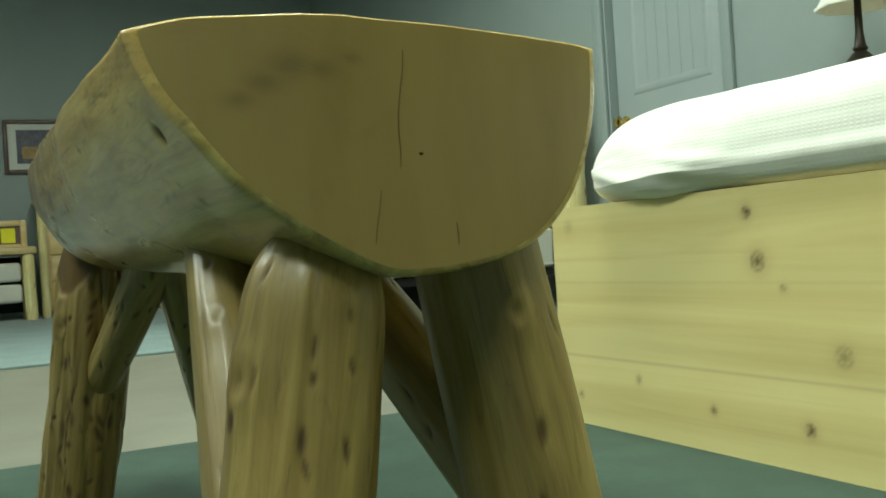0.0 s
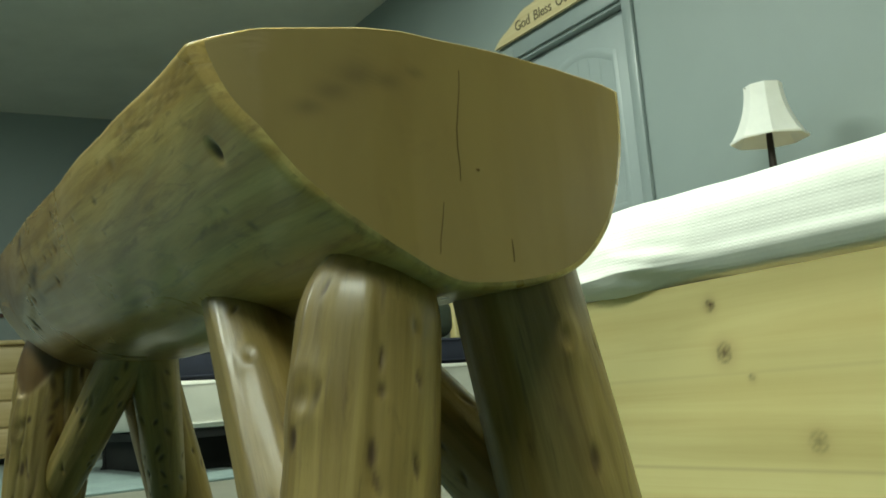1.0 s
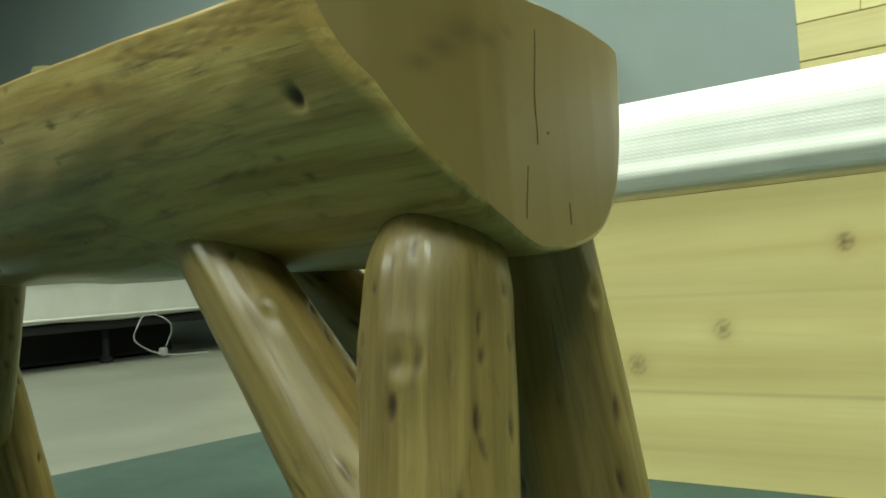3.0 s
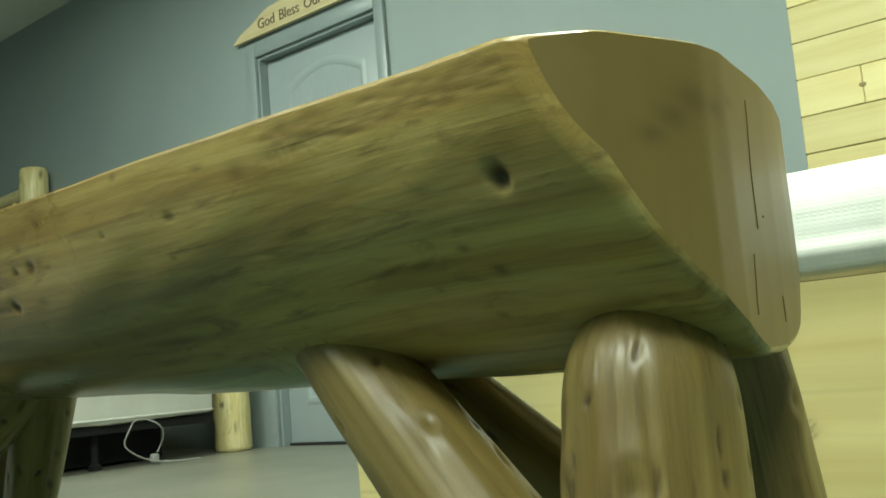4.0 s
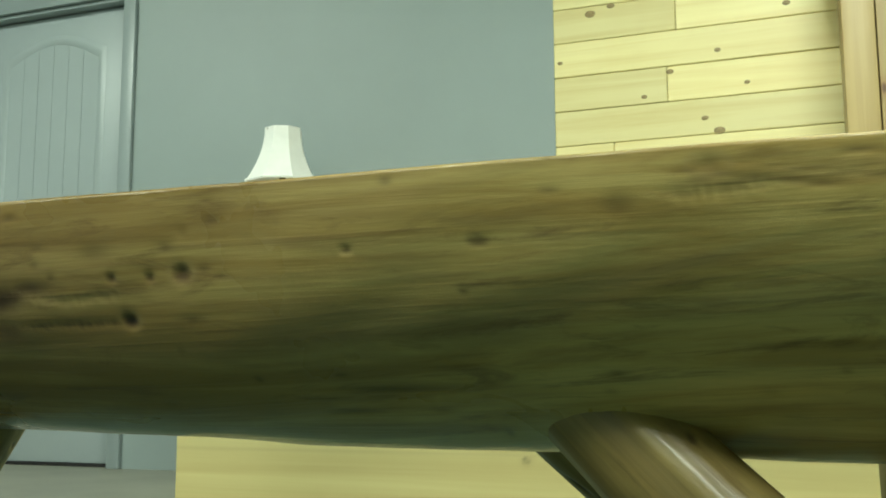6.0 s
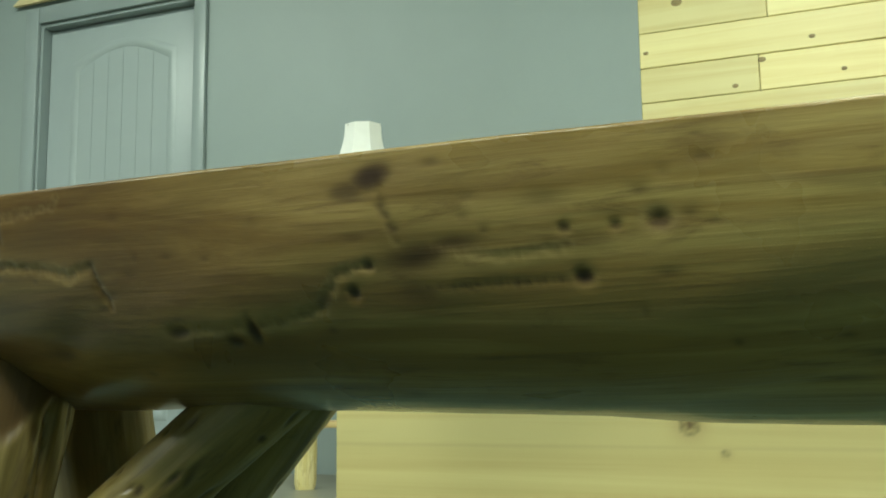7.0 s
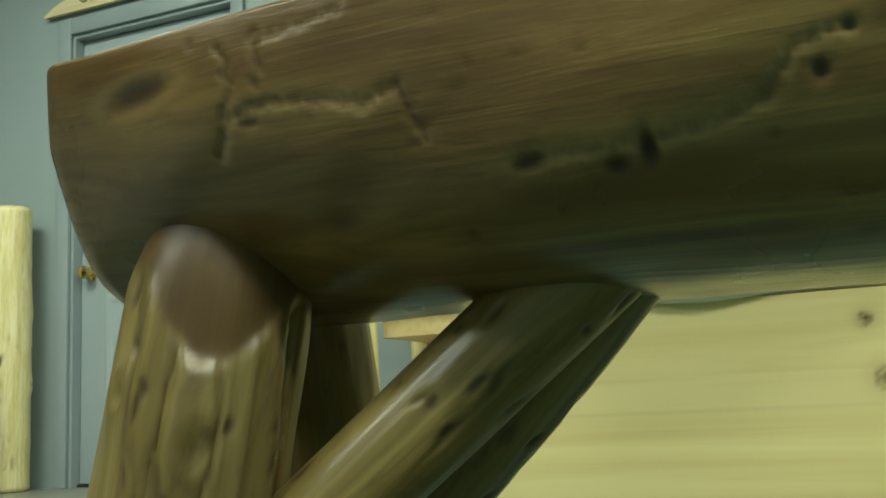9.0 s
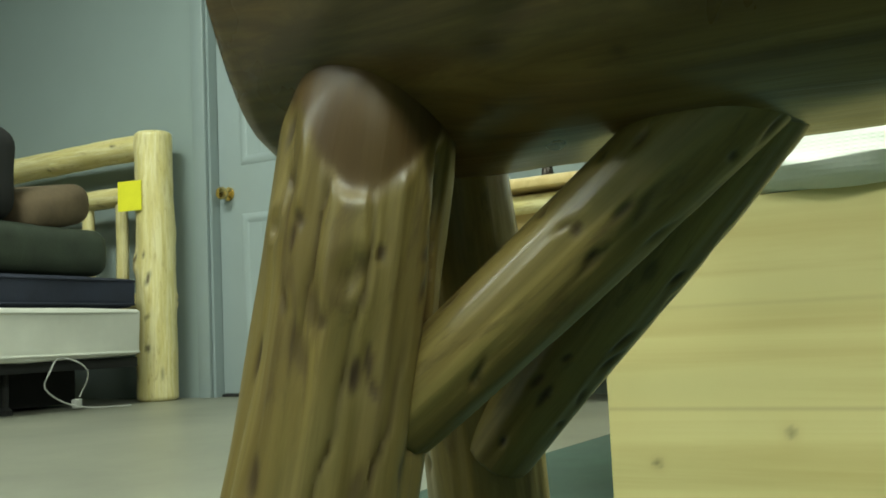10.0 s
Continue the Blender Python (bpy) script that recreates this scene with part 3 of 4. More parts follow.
    spot(-0.3838, 0.4076, 0.0052, 0.0036, 0.75, 0.003, 0, 0.4)
    spot(-0.4181, 0.3864, 0.0046, 0.0034, 1, 0.003, 0, 0.2)
    track([(-0.4214, 0.3855), (-0.4926, 0.382)], 0.0014, 0.75, 0.1, 0.001, 3)
    spot(-0.4323, 0.4183, 0.0101, 0.005, 0.35, 0.001, 0, 0, 1)
    spot(-0.424, 0.4067, 0.0029, 0.0022, 0.7)
    spot(-0.4022, 0.4067, 0.0029, 0.0022, 0.6)
    track([(-0.4256, 0.3988), (-0.4507, 0.3952), (-0.4842, 0.3988)], 0.0019, 0.25, 0.6, 0.001, 4)
    spot(-0.511, 0.4324, 0.0097, 0.0065, 1, 0.0005, 0.4)
    spot(-0.5227, 0.4262, 0.0097, 0.0047, 0.688, 0.0006)
    track([(-0.5077, 0.4289), (-0.5043, 0.4129), (-0.4993, 0.4005)], 0.0019, 0.7, 0.1, 0.0012, 5)
    spot(-0.4926, 0.3952, 0.0165, 0.0075, 0.938, 0.001, 0.6, 0, 1)
    spot(-0.4742, 0.4014, 0.0155, 0.0038, 0.75, 0.001, 0, 0, 1)
    spot(-0.4951, 0.3802, 0.0116, 0.0065, 0.562, 0.001, 0, 0, 1)
    spot(-0.5252, 0.3811, 0.0032, 0.0032, 0.9, 0.003)
    spot(-0.516, 0.3926, 0.0029, 0.0022, 0.8, 0.003)
    track([(-0.5177, 0.3926), (-0.5328, 0.3882), (-0.5428, 0.374), (-0.5679, 0.3687), (-0.6014, 0.366), (-0.6307, 0.3678)], 0.0021, 0.4, 0.65, 0.0016, 6)
    spot(-0.5403, 0.3775, 0.005, 0.0043, 0.55, 0.001, 0.5)
    spot(-0.5805, 0.3651, 0.0035, 0.0061, 1, 0.004, 0.0)
    spot(-0.593, 0.3607, 0.0047, 0.0029, 0.9, 0.003)
    spot(-0.6273, 0.366, 0.0072, 0.003, 0.9, 0.003, 0.4, 0.2)
    spot(-0.7236, 0.3572, 0.0101, 0.0043, 0.6, 0.001, 0, 0, 1)
    spot(-0.7102, 0.3669, 0.013, 0.0043, 0.35, 0.001, 0, 0, 1)
    track([(-0.7621, 0.4298), (-0.7588, 0.4147), (-0.7671, 0.397), (-0.773, 0.3873)], 0.0022, 0.6, 0.35, 0.002, 7)
    track([(-0.7454, 0.4324), (-0.742, 0.4183), (-0.747, 0.4094)], 0.0019, 0.5, 0.2, 0.0015, 8)
    track([(-0.7646, 0.4005), (-0.7437, 0.4041), (-0.7186, 0.4023), (-0.6977, 0.397), (-0.6809, 0.4005)], 0.0025, 0.35, 0.7, 0.0018, 9)
    spot(-0.7537, 0.3988, 0.0058, 0.0022, 0.8, 0.002)
    track([(-0.6809, 0.4023), (-0.6767, 0.3899), (-0.6709, 0.3793)], 0.0019, 0.75, 0.15, 0.0018, 10)
    spot(-0.8123, 0.421, 0.018, 0.0062, 0.85, 0.004, 0.8, 0.4)
    track([(-0.8358, 0.4129), (-0.8148, 0.4227), (-0.7897, 0.4253)], 0.0019, 0.35, 0.5, 0.001, 12)
    track([(-0.7437, 0.4298), (-0.7186, 0.4324), (-0.7018, 0.4342), (-0.7002, 0.4413)], 0.0019, 0.25, 0.5, 0.001, 13)
    spot(-0.1745, 0.4227, 0.0072, 0.005, 0.4, 0.001, 0, 0, 1)
    track([(-0.1494, 0.4253), (-0.1128, 0.4289)], 0.0025, 0.3, 0.2, 0.001, 14)
    spot(-0.138, 0.4367, 0.006, 0.0035, 0.3, 0.0015, 0, 0.6)
    # torn bark fibres left along the top edge
    for q in range(34):
        spot(-0.15 + 0.0042 * q, 0.427 + 0.0135 * ((q * 0.618) % 1.0), 0.008, 0.0011, 0.25 + 0.4 * ((q * 0.37) % 1.0), 0.0009, 0, 0.3, 1)
    spot(-0.2348, 0.4121, 0.005, 0.0022, 0.7, 0.001)
    spot(-0.2959, 0.4112, 0.0029, 0.0014, 0.7)
    spot(-0.094, 0.3669, 0.036, 0.0018, 0.3, 0.0005, 0, 0, 1)
    spot(-0.2917, 0.3492, 0.0216, 0.0016, 0.6, 0.0005, 0, 0, 1)
    spot(-0.3168, 0.3386, 0.0144, 0.0014, 0.5, 0.0005, 0, 0, 1)
    spot(-0.5679, 0.3368, 0.0432, 0.0022, 0.5, 0.0005, 0, 0, 1)
    rng = np.random.RandomState(77)
    for _ in range(60):
        spot(rng.uniform(-0.87, 0.0), rng.uniform(0.315, 0.44), rng.uniform(0.002, 0.006), rng.uniform(0.0012, 0.0025), rng.uniform(0.15, 0.6), 0.0006, 0, 0, 1)
    Y = Y + dent
    # worn ends: the sawn faces bulge, with a broad facet at the front corner
    Xg = np.broadcast_to(Xc, Y.shape).copy()
    for xe, sg, dpt, ins in ((X_NEAR, -1, 0.010, 0.006), (X_FAR, 1, 0.012, 0.007)):
        d = np.clip(sg * (Xc - xe) / dpt, 0, 1)
        k_ = ins * (1 - np.sqrt(np.clip(1 - (1 - d) ** 2, 0, 1)))
        dirY, dirZ = (YC - Y) / HALF, (TOP - 0.04 - Z) / DEEP
        Y, Z = Y + dirY * k_, Z + dirZ * k_

    top_y = np.linspace(1, 0, kt + 2)[1:-1][None, :]
    Yt = Y[:, :1] + (Y[:, -1:] - Y[:, :1]) * top_y
    edge = np.minimum(top_y, 1 - top_y) * 2 * HALF
    Zt = Z[:, :1] + 0.002 * np.sqrt(np.clip(1 - (1 - np.clip(edge / 0.05, 0, 1)) ** 2, 0, 1)) + 0.0008 * wobble(Xc * 8, Yt * 30, 21)
    Ya = np.concatenate([Y, Yt], 1)
    P = np.stack([warp(np.broadcast_to(Xc, (n, k + kt)), Ya), Ya, np.concatenate([Z, Zt], 1)], -1)
    z0 = np.zeros((n, kt))
    me = grid_mesh("seat_log", P, True, {"mark": np.concatenate([mark, z0], 1), "pale": np.concatenate([0.55 * pale, z0], 1)})
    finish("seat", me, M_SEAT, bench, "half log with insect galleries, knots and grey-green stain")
    # sawn end faces
    for row, xe, sg in ((P[-1], X_NEAR, 1), (P[0], X_FAR, -1)):
        cen = row.mean(0)
        rings = []
        for s in np.linspace(1, 0.01, 44):
            q = cen + (row - cen) * s
            q[:, 0] = xe - sg * (1.0 if sg > 0 else 0.8) * worn_back(q[:, 1]) 
            rings.append(q)
        R = np.array(rings)
        mk = 0.0 * R[:, :, 0]
        for (yy, zz, w) in ((0.052, 0.413, 0.010), (0.064, 0.421, 0.012), (0.079, 0.419, 0.008), (0.097, 0.425, 0.005), (0.04, 0.405, 0.008)):
            mk = np.maximum(mk, 0.35 * np.exp(-(((R[:, :, 1] - yy) / w) ** 2 + ((R[:, :, 2] - zz) / (w * 0.6)) ** 2)))
        if sg > 0:
            me = grid_mesh("end_face", R[:, ::-1], True, {"mark": mk[:, ::-1]})
        else:
            me = grid_mesh("end_face", R, True, {"mark": mk})
        finish("end_face", me, M_END, bench, "sawn and sanded end grain")


seat()


def crack(pts, w):
    """A thin dark drying split in the end grain."""
    bm = bmesh.new()
    L, R = [], []
    for i, (y, z) in enumerate(pts):
        s = w * math.sin(math.pi * (i + 0.35) / (len(pts) - 0.3))
        L.append(bm.verts.new((X_NEAR + 0.0004 - float(worn_back(y)), y - s, z)))
        R.append(bm.verts.new((X_NEAR + 0.0004 - float(worn_back(y)), y + s, z)))
    for i in range(len(pts) - 1):
        bm.faces.new((L[i], R[i], R[i + 1], L[i + 1]))
    r = bmesh.ops.extrude_face_region(bm, geom=bm.faces[:])
    for v in r["geom"]:
        if isinstance(v, bmesh.types.BMVert):
            v.co.x -= 0.006
    bmesh.ops.recalc_face_normals(bm, faces=bm.faces)
    part("crack", bm, M_CRACK, bench, "dark drying split")


crack([(0.127, 0.431), (0.126, 0.42), (0.124, 0.41), (0.122, 0.398), (0.1215, 0.388), (0.122, 0.378), (0.1215, 0.37)], 0.00022)
crack([(0.109, 0.358), (0.107, 0.347), (0.105, 0.339), (0.104, 0.331)], 0.0002)
crack([(0.1545, 0.340), (0.155, 0.334), (0.155, 0.328)], 0.00028)

# legs: two at each end, splayed, with a brace up to the seat from each



def along(a, b, z):
    """The point of the line through a and b at height z."""
    k = (z - a[2]) / (b[2] - a[2])
    return (a[0] + k * (b[0] - a[0]), a[1] + k * (b[1] - a[1]), z)


# two points of each axis, top height, radius below and above, seed, insect holes, hole size, fluting, lumps, dome, branch scars, shaved shoulder
LEGS = (
    ((-0.0065, 0.0639, 0.2), (-0.0143, 0.0879, 0.32), 0.347, 0.0425, 0.0388, 31, 90, 0.0021, 0.02, 0.04, 0.062, ((0.004, 0.028, 0.268, 0.013), (-0.030, 0.050, 0.262, 0.012)), None),
    ((-0.0299, 0.2152, 0.2), (-0.0330, 0.1942, 0.32), 0.37, 0.0435, 0.038, 37, 16, 0.0032, 0.02, 0.04, 0.0, ((0.008, 0.196, 0.288, 0.011),), None),
    ((-0.8447, 0.0456, 0.15), (-0.8190, 0.0660, 0.32), 0.398, 0.0455, 0.0475, 43, 120, 0.0036, 0.062, 0.08, 0.085, ((-0.80, 0.02, 0.262, 0.014), (-0.845, 0.02, 0.29, 0.010)), (-1.0, 0.338, 0.045, 0.0014)),
    ((-0.8400, 0.2190, 0.15), (-0.8344, 0.1790, 0.32), 0.37, 0.040, 0.037, 47, 16, 0.0032, 0.02, 0.04, 0.0, (), None))
for a, b, top, ra, rb, sd, mk, ms, fl, lm, dm, kn, tg in LEGS:
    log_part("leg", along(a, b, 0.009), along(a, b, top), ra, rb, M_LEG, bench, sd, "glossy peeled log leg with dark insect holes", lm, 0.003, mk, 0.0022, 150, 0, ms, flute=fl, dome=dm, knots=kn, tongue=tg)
BRACES = (
    ((-0.0602, 0.0597, 0.2), (-0.2056, 0.0846, 0.34), 0.15, 0.375, 0.0355, 0.0265, 51, ((-0.118, 0.055, 0.294, 0.009),)),
    ((-0.0982, 0.2166, 0.2), (-0.2581, 0.1750, 0.34), 0.14, 0.375, 0.034, 0.0215, 53, ()),
    ((-0.7764, 0.0727, 0.22), (-0.6385, 0.1105, 0.34), 0.192, 0.375, 0.0238, 0.0268, 57, ()),
    ((-0.7580, 0.1750, 0.22), (-0.6370, 0.1350, 0.34), 0.16, 0.37, 0.0225, 0.029, 59, ()))
for a, b, low, top, ra, rb, sd, kn in BRACES:
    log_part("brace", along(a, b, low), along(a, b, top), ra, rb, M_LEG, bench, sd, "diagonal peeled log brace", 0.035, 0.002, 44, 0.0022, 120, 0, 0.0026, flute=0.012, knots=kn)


# ---------------------------------------------------------------- the platform bed beside the bench
bed = base("platform_bed", (0, 0, 0), "pale knotty pine platform bed with plain side boards", "bed")
BX0, BX1, BY0, BY1, BZ = -1.008, 1.1, 0.872, 2.3, 0.386


def side_board():
    n, k = 420, 90
    X = np.linspace(BX0 + 0.002, BX1, n)[None, :] + np.zeros((k, 1))
    Z = np.linspace(0.0095, BZ, k)[:, None] + np.zeros((1, n))
    mark, pale = np.zeros(X.shape), np.zeros(X.shape)
    for x, z, r, d in ((-0.52, 0.351, 0.007, 1.0), (-0.503, 0.284, 0.012, 0.8), (-0.46, 0.248, 0.0045, 0.6), (-0.608, 0.071, 0.0055, 0.8), (-0.368, 0.164, 0.013, 0.45), (-0.429, 0.066, 0.0075, 0.9),
                       (-0.955, 0.352, 0.011, 0.2), (-0.945, 0.06, 0.0055, 0.5), (-0.24, 0.21, 0.011, 0.5), (-0.08, 0.31, 0.009, 0.7), (0.2, 0.12, 0.011, 0.6), (0.42, 0.28, 0.011, 0.7), (-0.78, 0.10, 0.0065, 0.4)):
        q = np.sqrt(((X - x) / r) ** 2 + ((Z - z) / r) ** 2)
        mark = np.maximum(mark, d * np.maximum(np.exp(-(q / 0.55) ** 4), 0.65 * np.exp(-((q - 0.95) / 0.18) ** 2)))
        pale = np.maximum(pale, 0.55 * d * np.exp(-(q / 1.7) ** 2))
    for z in (0.128, 0.256):
        pale = np.maximum(pale, 0.3 * np.exp(-((Z - z) / 0.0012) ** 2))
    Y = BY0 + 0.0 * X + 0.0004 * np.sin(Z * 60)
    P = np.stack([X, Y, Z], -1)
    me = grid_mesh("board_face", P, False, {"mark": mark, "pale": pale})
    side = part("side_board", boxes((BX0, BX1, BY0 + 0.001, BY0 + 0.03, 0.0092, BZ), bev=0.003), M_BOARD, bed)
    finish("board_face", me, M_BOARD, side, "knotty pine face of edge-glued boards")


side_board()
part("end_board", boxes((BX0, BX0 + 0.03, BY0 + 0.031, BY1 - 0.031, 0.0092, BZ), bev=0.003), M_BOARD, bed)
part("end_board", boxes((BX1 - 0.03, BX1, BY0 + 0.031, BY1 - 0.031, 0.0092, BZ), bev=0.003), M_BOARD, bed)
part("side_board", boxes((BX0, BX1, BY1 - 0.03, BY1, 0.0092, BZ), bev=0.003), M_BOARD, bed)
part("deck", boxes((BX0 + 0.031, BX1 - 0.031, BY0 + 0.031, BY1 - 0.031, 0.33, 0.36)), M_BOARD, bed)


def quilt():
    """Mattress under a white quilt: a soft rounded slab with rolls and wrinkles along its near edge."""
    n, k = 640, 260
    a = np.linspace(0, 2 * np.pi, n, endpoint=False)[None, :]
    b = np.linspace(-np.pi / 2, np.pi / 2, k)[:, None]
    cx, cy, hx, hy = (BX0 + BX1) / 2 + 0.02, (BY0 + BY1) / 2, (BX1 - BX0) / 2 - 0.03, (BY1 - BY0) / 2 - 0.002
    pw = lambda v, e: np.sign(v) * np.abs(v) ** e
    rim = np.where(b < 0, pw(np.cos(b), 0.07), pw(np.cos(b), 0.15))
    X = cx + hx * pw(np.cos(a), 0.14) * rim
    Y = cy + hy * pw(np.sin(a), 0.14) * rim
    Z = 0.455 + np.where(b > 0, 0.082, 0.078) * pw(np.sin(b), 0.6) + 0 * a
    fr = np.clip((BY0 + 0.28 - Y) / 0.25, 0, 1)
    lip = np.clip(1 - np.abs(Z - 0.415) / 0.085, 0, 1) * fr
    Y = Y - lip * (0.010 + 0.038 * np.exp(-((X + 0.68) / 0.15) ** 2) + 0.006 * wobble(X * 11, Z * 50, 61))
    Z = Z + fr * 0.004 * wobble(X * 8, Z * 18, 62) + 0.007 * wobble(X * 7, Y * 7, 63) * (Z > 0.45)
    Z = Z - 0.022 * np.clip((-0.70 - X) / 0.26, 0, 1) ** 2 * (Z > 0.45)
    crease = np.zeros(X.shape)
    for x0, z0, ang, w, L in ((-0.55, 0.43, 0.25, 0.008, 0.14), (-0.38, 0.425, 0.22, 0.008, 0.16), (-0.25, 0.45, 0.3, 0.007, 0.14), (-0.12, 0.44, 0.28, 0.008, 0.16), (0.03, 0.46, 0.2, 0.007, 0.13), (-0.30, 0.41, 0.1, 0.006, 0.1)):
        p = (X - x0) * math.cos(ang) + (Z - z0) * math.sin(ang)
        q = -(X - x0) * math.sin(ang) + (Z - z0) * math.cos(ang)
        crease = crease + np.exp(-(p / L) ** 2) * np.sin(q / w) * np.exp(-(q / (1.3 * w)) ** 2)
    Y = Y - 0.0022 * crease * fr * np.clip((0.50 - Z) / 0.05, 0, 1)
    Z = np.maximum(Z, np.where(Y > BY0 + 0.033, 0.3605, 0.3875 - 0.010 * np.exp(-((X + 0.68) / 0.14) ** 2) * (Y < BY0 - 0.003)))
    me = grid_mesh("quilted_mattress", np.stack([X, Y, Z], -1), True)
    ob = finish("quilted_mattress", me, M_QUILT)
    return tagged(ob, "rumpled white cotton quilt over a mattress on the bed", "bedding")


quilt()


# ---------------------------------------------------------------- nightstand and table lamp
def nightstand():
    ns = base("log_nightstand", (-1.74, 2.71, 0), "pale peeled-log nightstand behind the bed", "nightstand")
    part("tabletop", boxes((-0.31, 0.31, -0.27, 0.27, 0.685, 0.72), bev=0.01), M_FURN, ns)
    for i, (x, y) in enumerate(((-0.26, -0.21), (0.26, -0.21), (-0.26, 0.21), (0.26, 0.21))):
        log_part("leg", (x, y, 0), (x, y, 0.685), 0.036, 0.034, M_PEELED, ns, 70 + i, "", 0.05, 0.004, 6, 0.02, 24)
    log_part("front_rail", (-0.26, -0.21, 0.64), (0.26, -0.21, 0.64), 0.03, 0.03, M_PEELED, ns, 81, "", 0.05, 0.003, 5, 0.02, 24)
    part("shelf", boxes((-0.25, 0.25, -0.2, 0.2, 0.2, 0.22), bev=0.004), M_FURN, ns)
    part("case", boxes((-0.22, 0.22, -0.17, 0.2, 0.5, 0.68), bev=0.004), M_FURN, ns)


nightstand()


def table_lamp():
    lamp = base("table_lamp", (-1.908, 2.75, 0.721), "table lamp with a white bell shade on a dark turned base", "lamp")
    part("stem", lathe([(0.075, 0), (0.075, 0.012), (0.045, 0.025), (0.022, 0.05), (0.018, 0.08), (0.03, 0.1), (0.05, 0.13), (0.052, 0.165), (0.032, 0.19), (0.02, 0.2), (0.027, 0.21), (0.02, 0.22),
                        (0.014, 0.26), (0.012, 0.38), (0.008, 0.42), (0.008, 0.566)], 28), M_BRONZE, lamp, "dark bronze turned stem")
    rows = []
    for i in range(15):
        u = i / 14
        rows.append((0.070 + 0.070 * (1 - u) ** 2.0, 0.359 + 0.207 * u))
    inner = [(r - 0.003, z) for r, z in reversed(rows)]
    bm = lathe(rows + inner, 8, caps=False)
    part("shade", bm, M_SHADE, lamp, "white bell-shaped fabric shade")
    part("shade_rim", lathe([(0.1405, 0.356), (0.142, 0.359), (0.142, 0.364), (0.1395, 0.367), (0.137, 0.362), (0.1405, 0.356)], 8, caps=False), M_SHADE, lamp)
    part("finial", lathe([(0.004, 0.562), (0.009, 0.572), (0.003, 0.582)], 12), M_BRONZE, lamp)
    for k in range(3):
        a = 2.094 * k
        part("shade_arm", wire([(0, 0, 0.56), (0.069 * math.cos(a), 0.069 * math.sin(a), 0.56)], 0.0018, 6), M_BRONZE, lamp)


table_lamp()


# ---------------------------------------------------------------- log bed with stacked cushions beside the door
def log_bed():
    lb = base("log_bed", (-3.9, 2.85, 0), "peeled-log bed headboard and frame beside the door", "bed")
    log_part("post", (-0.02, 0, 0), (-0.02, 0, 1.225), 0.094, 0.083, M_PEELED, lb, 91, "thick peeled log post", 0.045, 0.008, 26, 0.012, 48, 3, 0.012)
    log_part("post", (-1.62, 0, 0), (-1.62, 0, 1.225), 0.095, 0.088, M_PEELED, lb, 92, "thick peeled log post", 0.045, 0.008, 20, 0.012, 40, 3, 0.012)
    log_part("top_rail", (-1.6, 0, 1.175), (-0.09, 0, 1.165), 0.066, 0.06, M_PEELED, lb, 93, "", 0.05, 0.01, 14, 0.02, 32, 2, 0.01)
    log_part("lower_rail", (-1.6, 0, 0.945), (-0.09, 0, 0.95), 0.052, 0.046, M_PEELED, lb, 94, "", 0.05, 0.006, 10, 0.02, 32, 1, 0.01)
    log_part("bottom_rail", (-1.6, 0, 0.45), (-0.09, 0, 0.45), 0.052, 0.046, M_PEELED, lb, 95, "", 0.05, 0.006, 10, 0.02, 32, 1, 0.01)
    for i in range(6):
        x = -0.24 - 0.23 * i
        log_part("spindle", (x, 0, 0.46), (x, 0, 0.95), 0.03, 0.028, M_PEELED, lb, 100 + i, "", 0.05, 0.004, 4, 0.03, 20)
    part("metal_frame", boxes((-1.3, 0.03, -1.85, -0.16, 0.16, 0.2), bev=0.004), M_DARK, lb, "black metal bed frame")
    for x in (-1.25, -0.06):
        for y in (-1.8, -0.75):
            part("frame_foot", lathe([(0.03, 0), (0.03, 0.02), (0.016, 0.03), (0.016, 0.16)], 16), M_DARK, lb, "", pose(x, y, 0))
    # solid black block that stands in for the shade beneath the frame
    part("under_bed_shade", boxes((-1.3, -0.2, -1.8, -0.3, 0.012, 0.159), bev=0.01), M_DARK, lb, "black block standing in for the deep shade under the bed")


log_bed()


def cushion(name, x0, x1, y0, y1, z0, z1, material, label, category, tilt=(0, 0, 0), soft_r=0.05):
    c = Vector(((x0 + x1) / 2, (y0 + y1) / 2, (z0 + z1) / 2))
    bm = bmesh.new()
    box(bm, x0 - c.x, x1 - c.x, y0 - c.y, y1 - c.y, z0 - c.z, z1 - c.z, bev=soft_r, seg=5)
    bmesh.ops.subdivide_edges(bm, edges=[e for e in bm.edges if e.calc_length() > 0.12], cuts=5, use_grid_fill=True)
    for v in bm.verts:
        v.co += 0.012 * Vector((noise.noise(v.co * 5 + c), noise.noise(v.co * 5 - c), noise.noise(v.co * 4 + c * 2)))
    return tagged(part(name, bm, material, m=pose(*c, *tilt)), label, category)


cushion("box_spring", -5.25, -3.83, 0.95, 2.68, 0.205, 0.412, M_TICK, "off-white ticking box spring on the log bed frame", "box spring", soft_r=0.02)
spring = bpy.data.objects["box_spring"]
for pz in (-0.085, 0.085):
    part("piping", wire([(0.712, -0.84, pz), (0.714, 0.0, pz), (0.712, 0.84, pz), (0.69, 0.866, pz), (0.0, 0.868, pz), (-0.69, 0.866, pz)], 0.006), M_TICK, spring)
cushion("mattress", -5.25, -3.85, 0.95, 2.68, 0.415, 0.545, M_NAVY, "thin dark navy mattress on the box spring", "mattress", soft_r=0.03)
bedding = bpy.data.objects["mattress"]
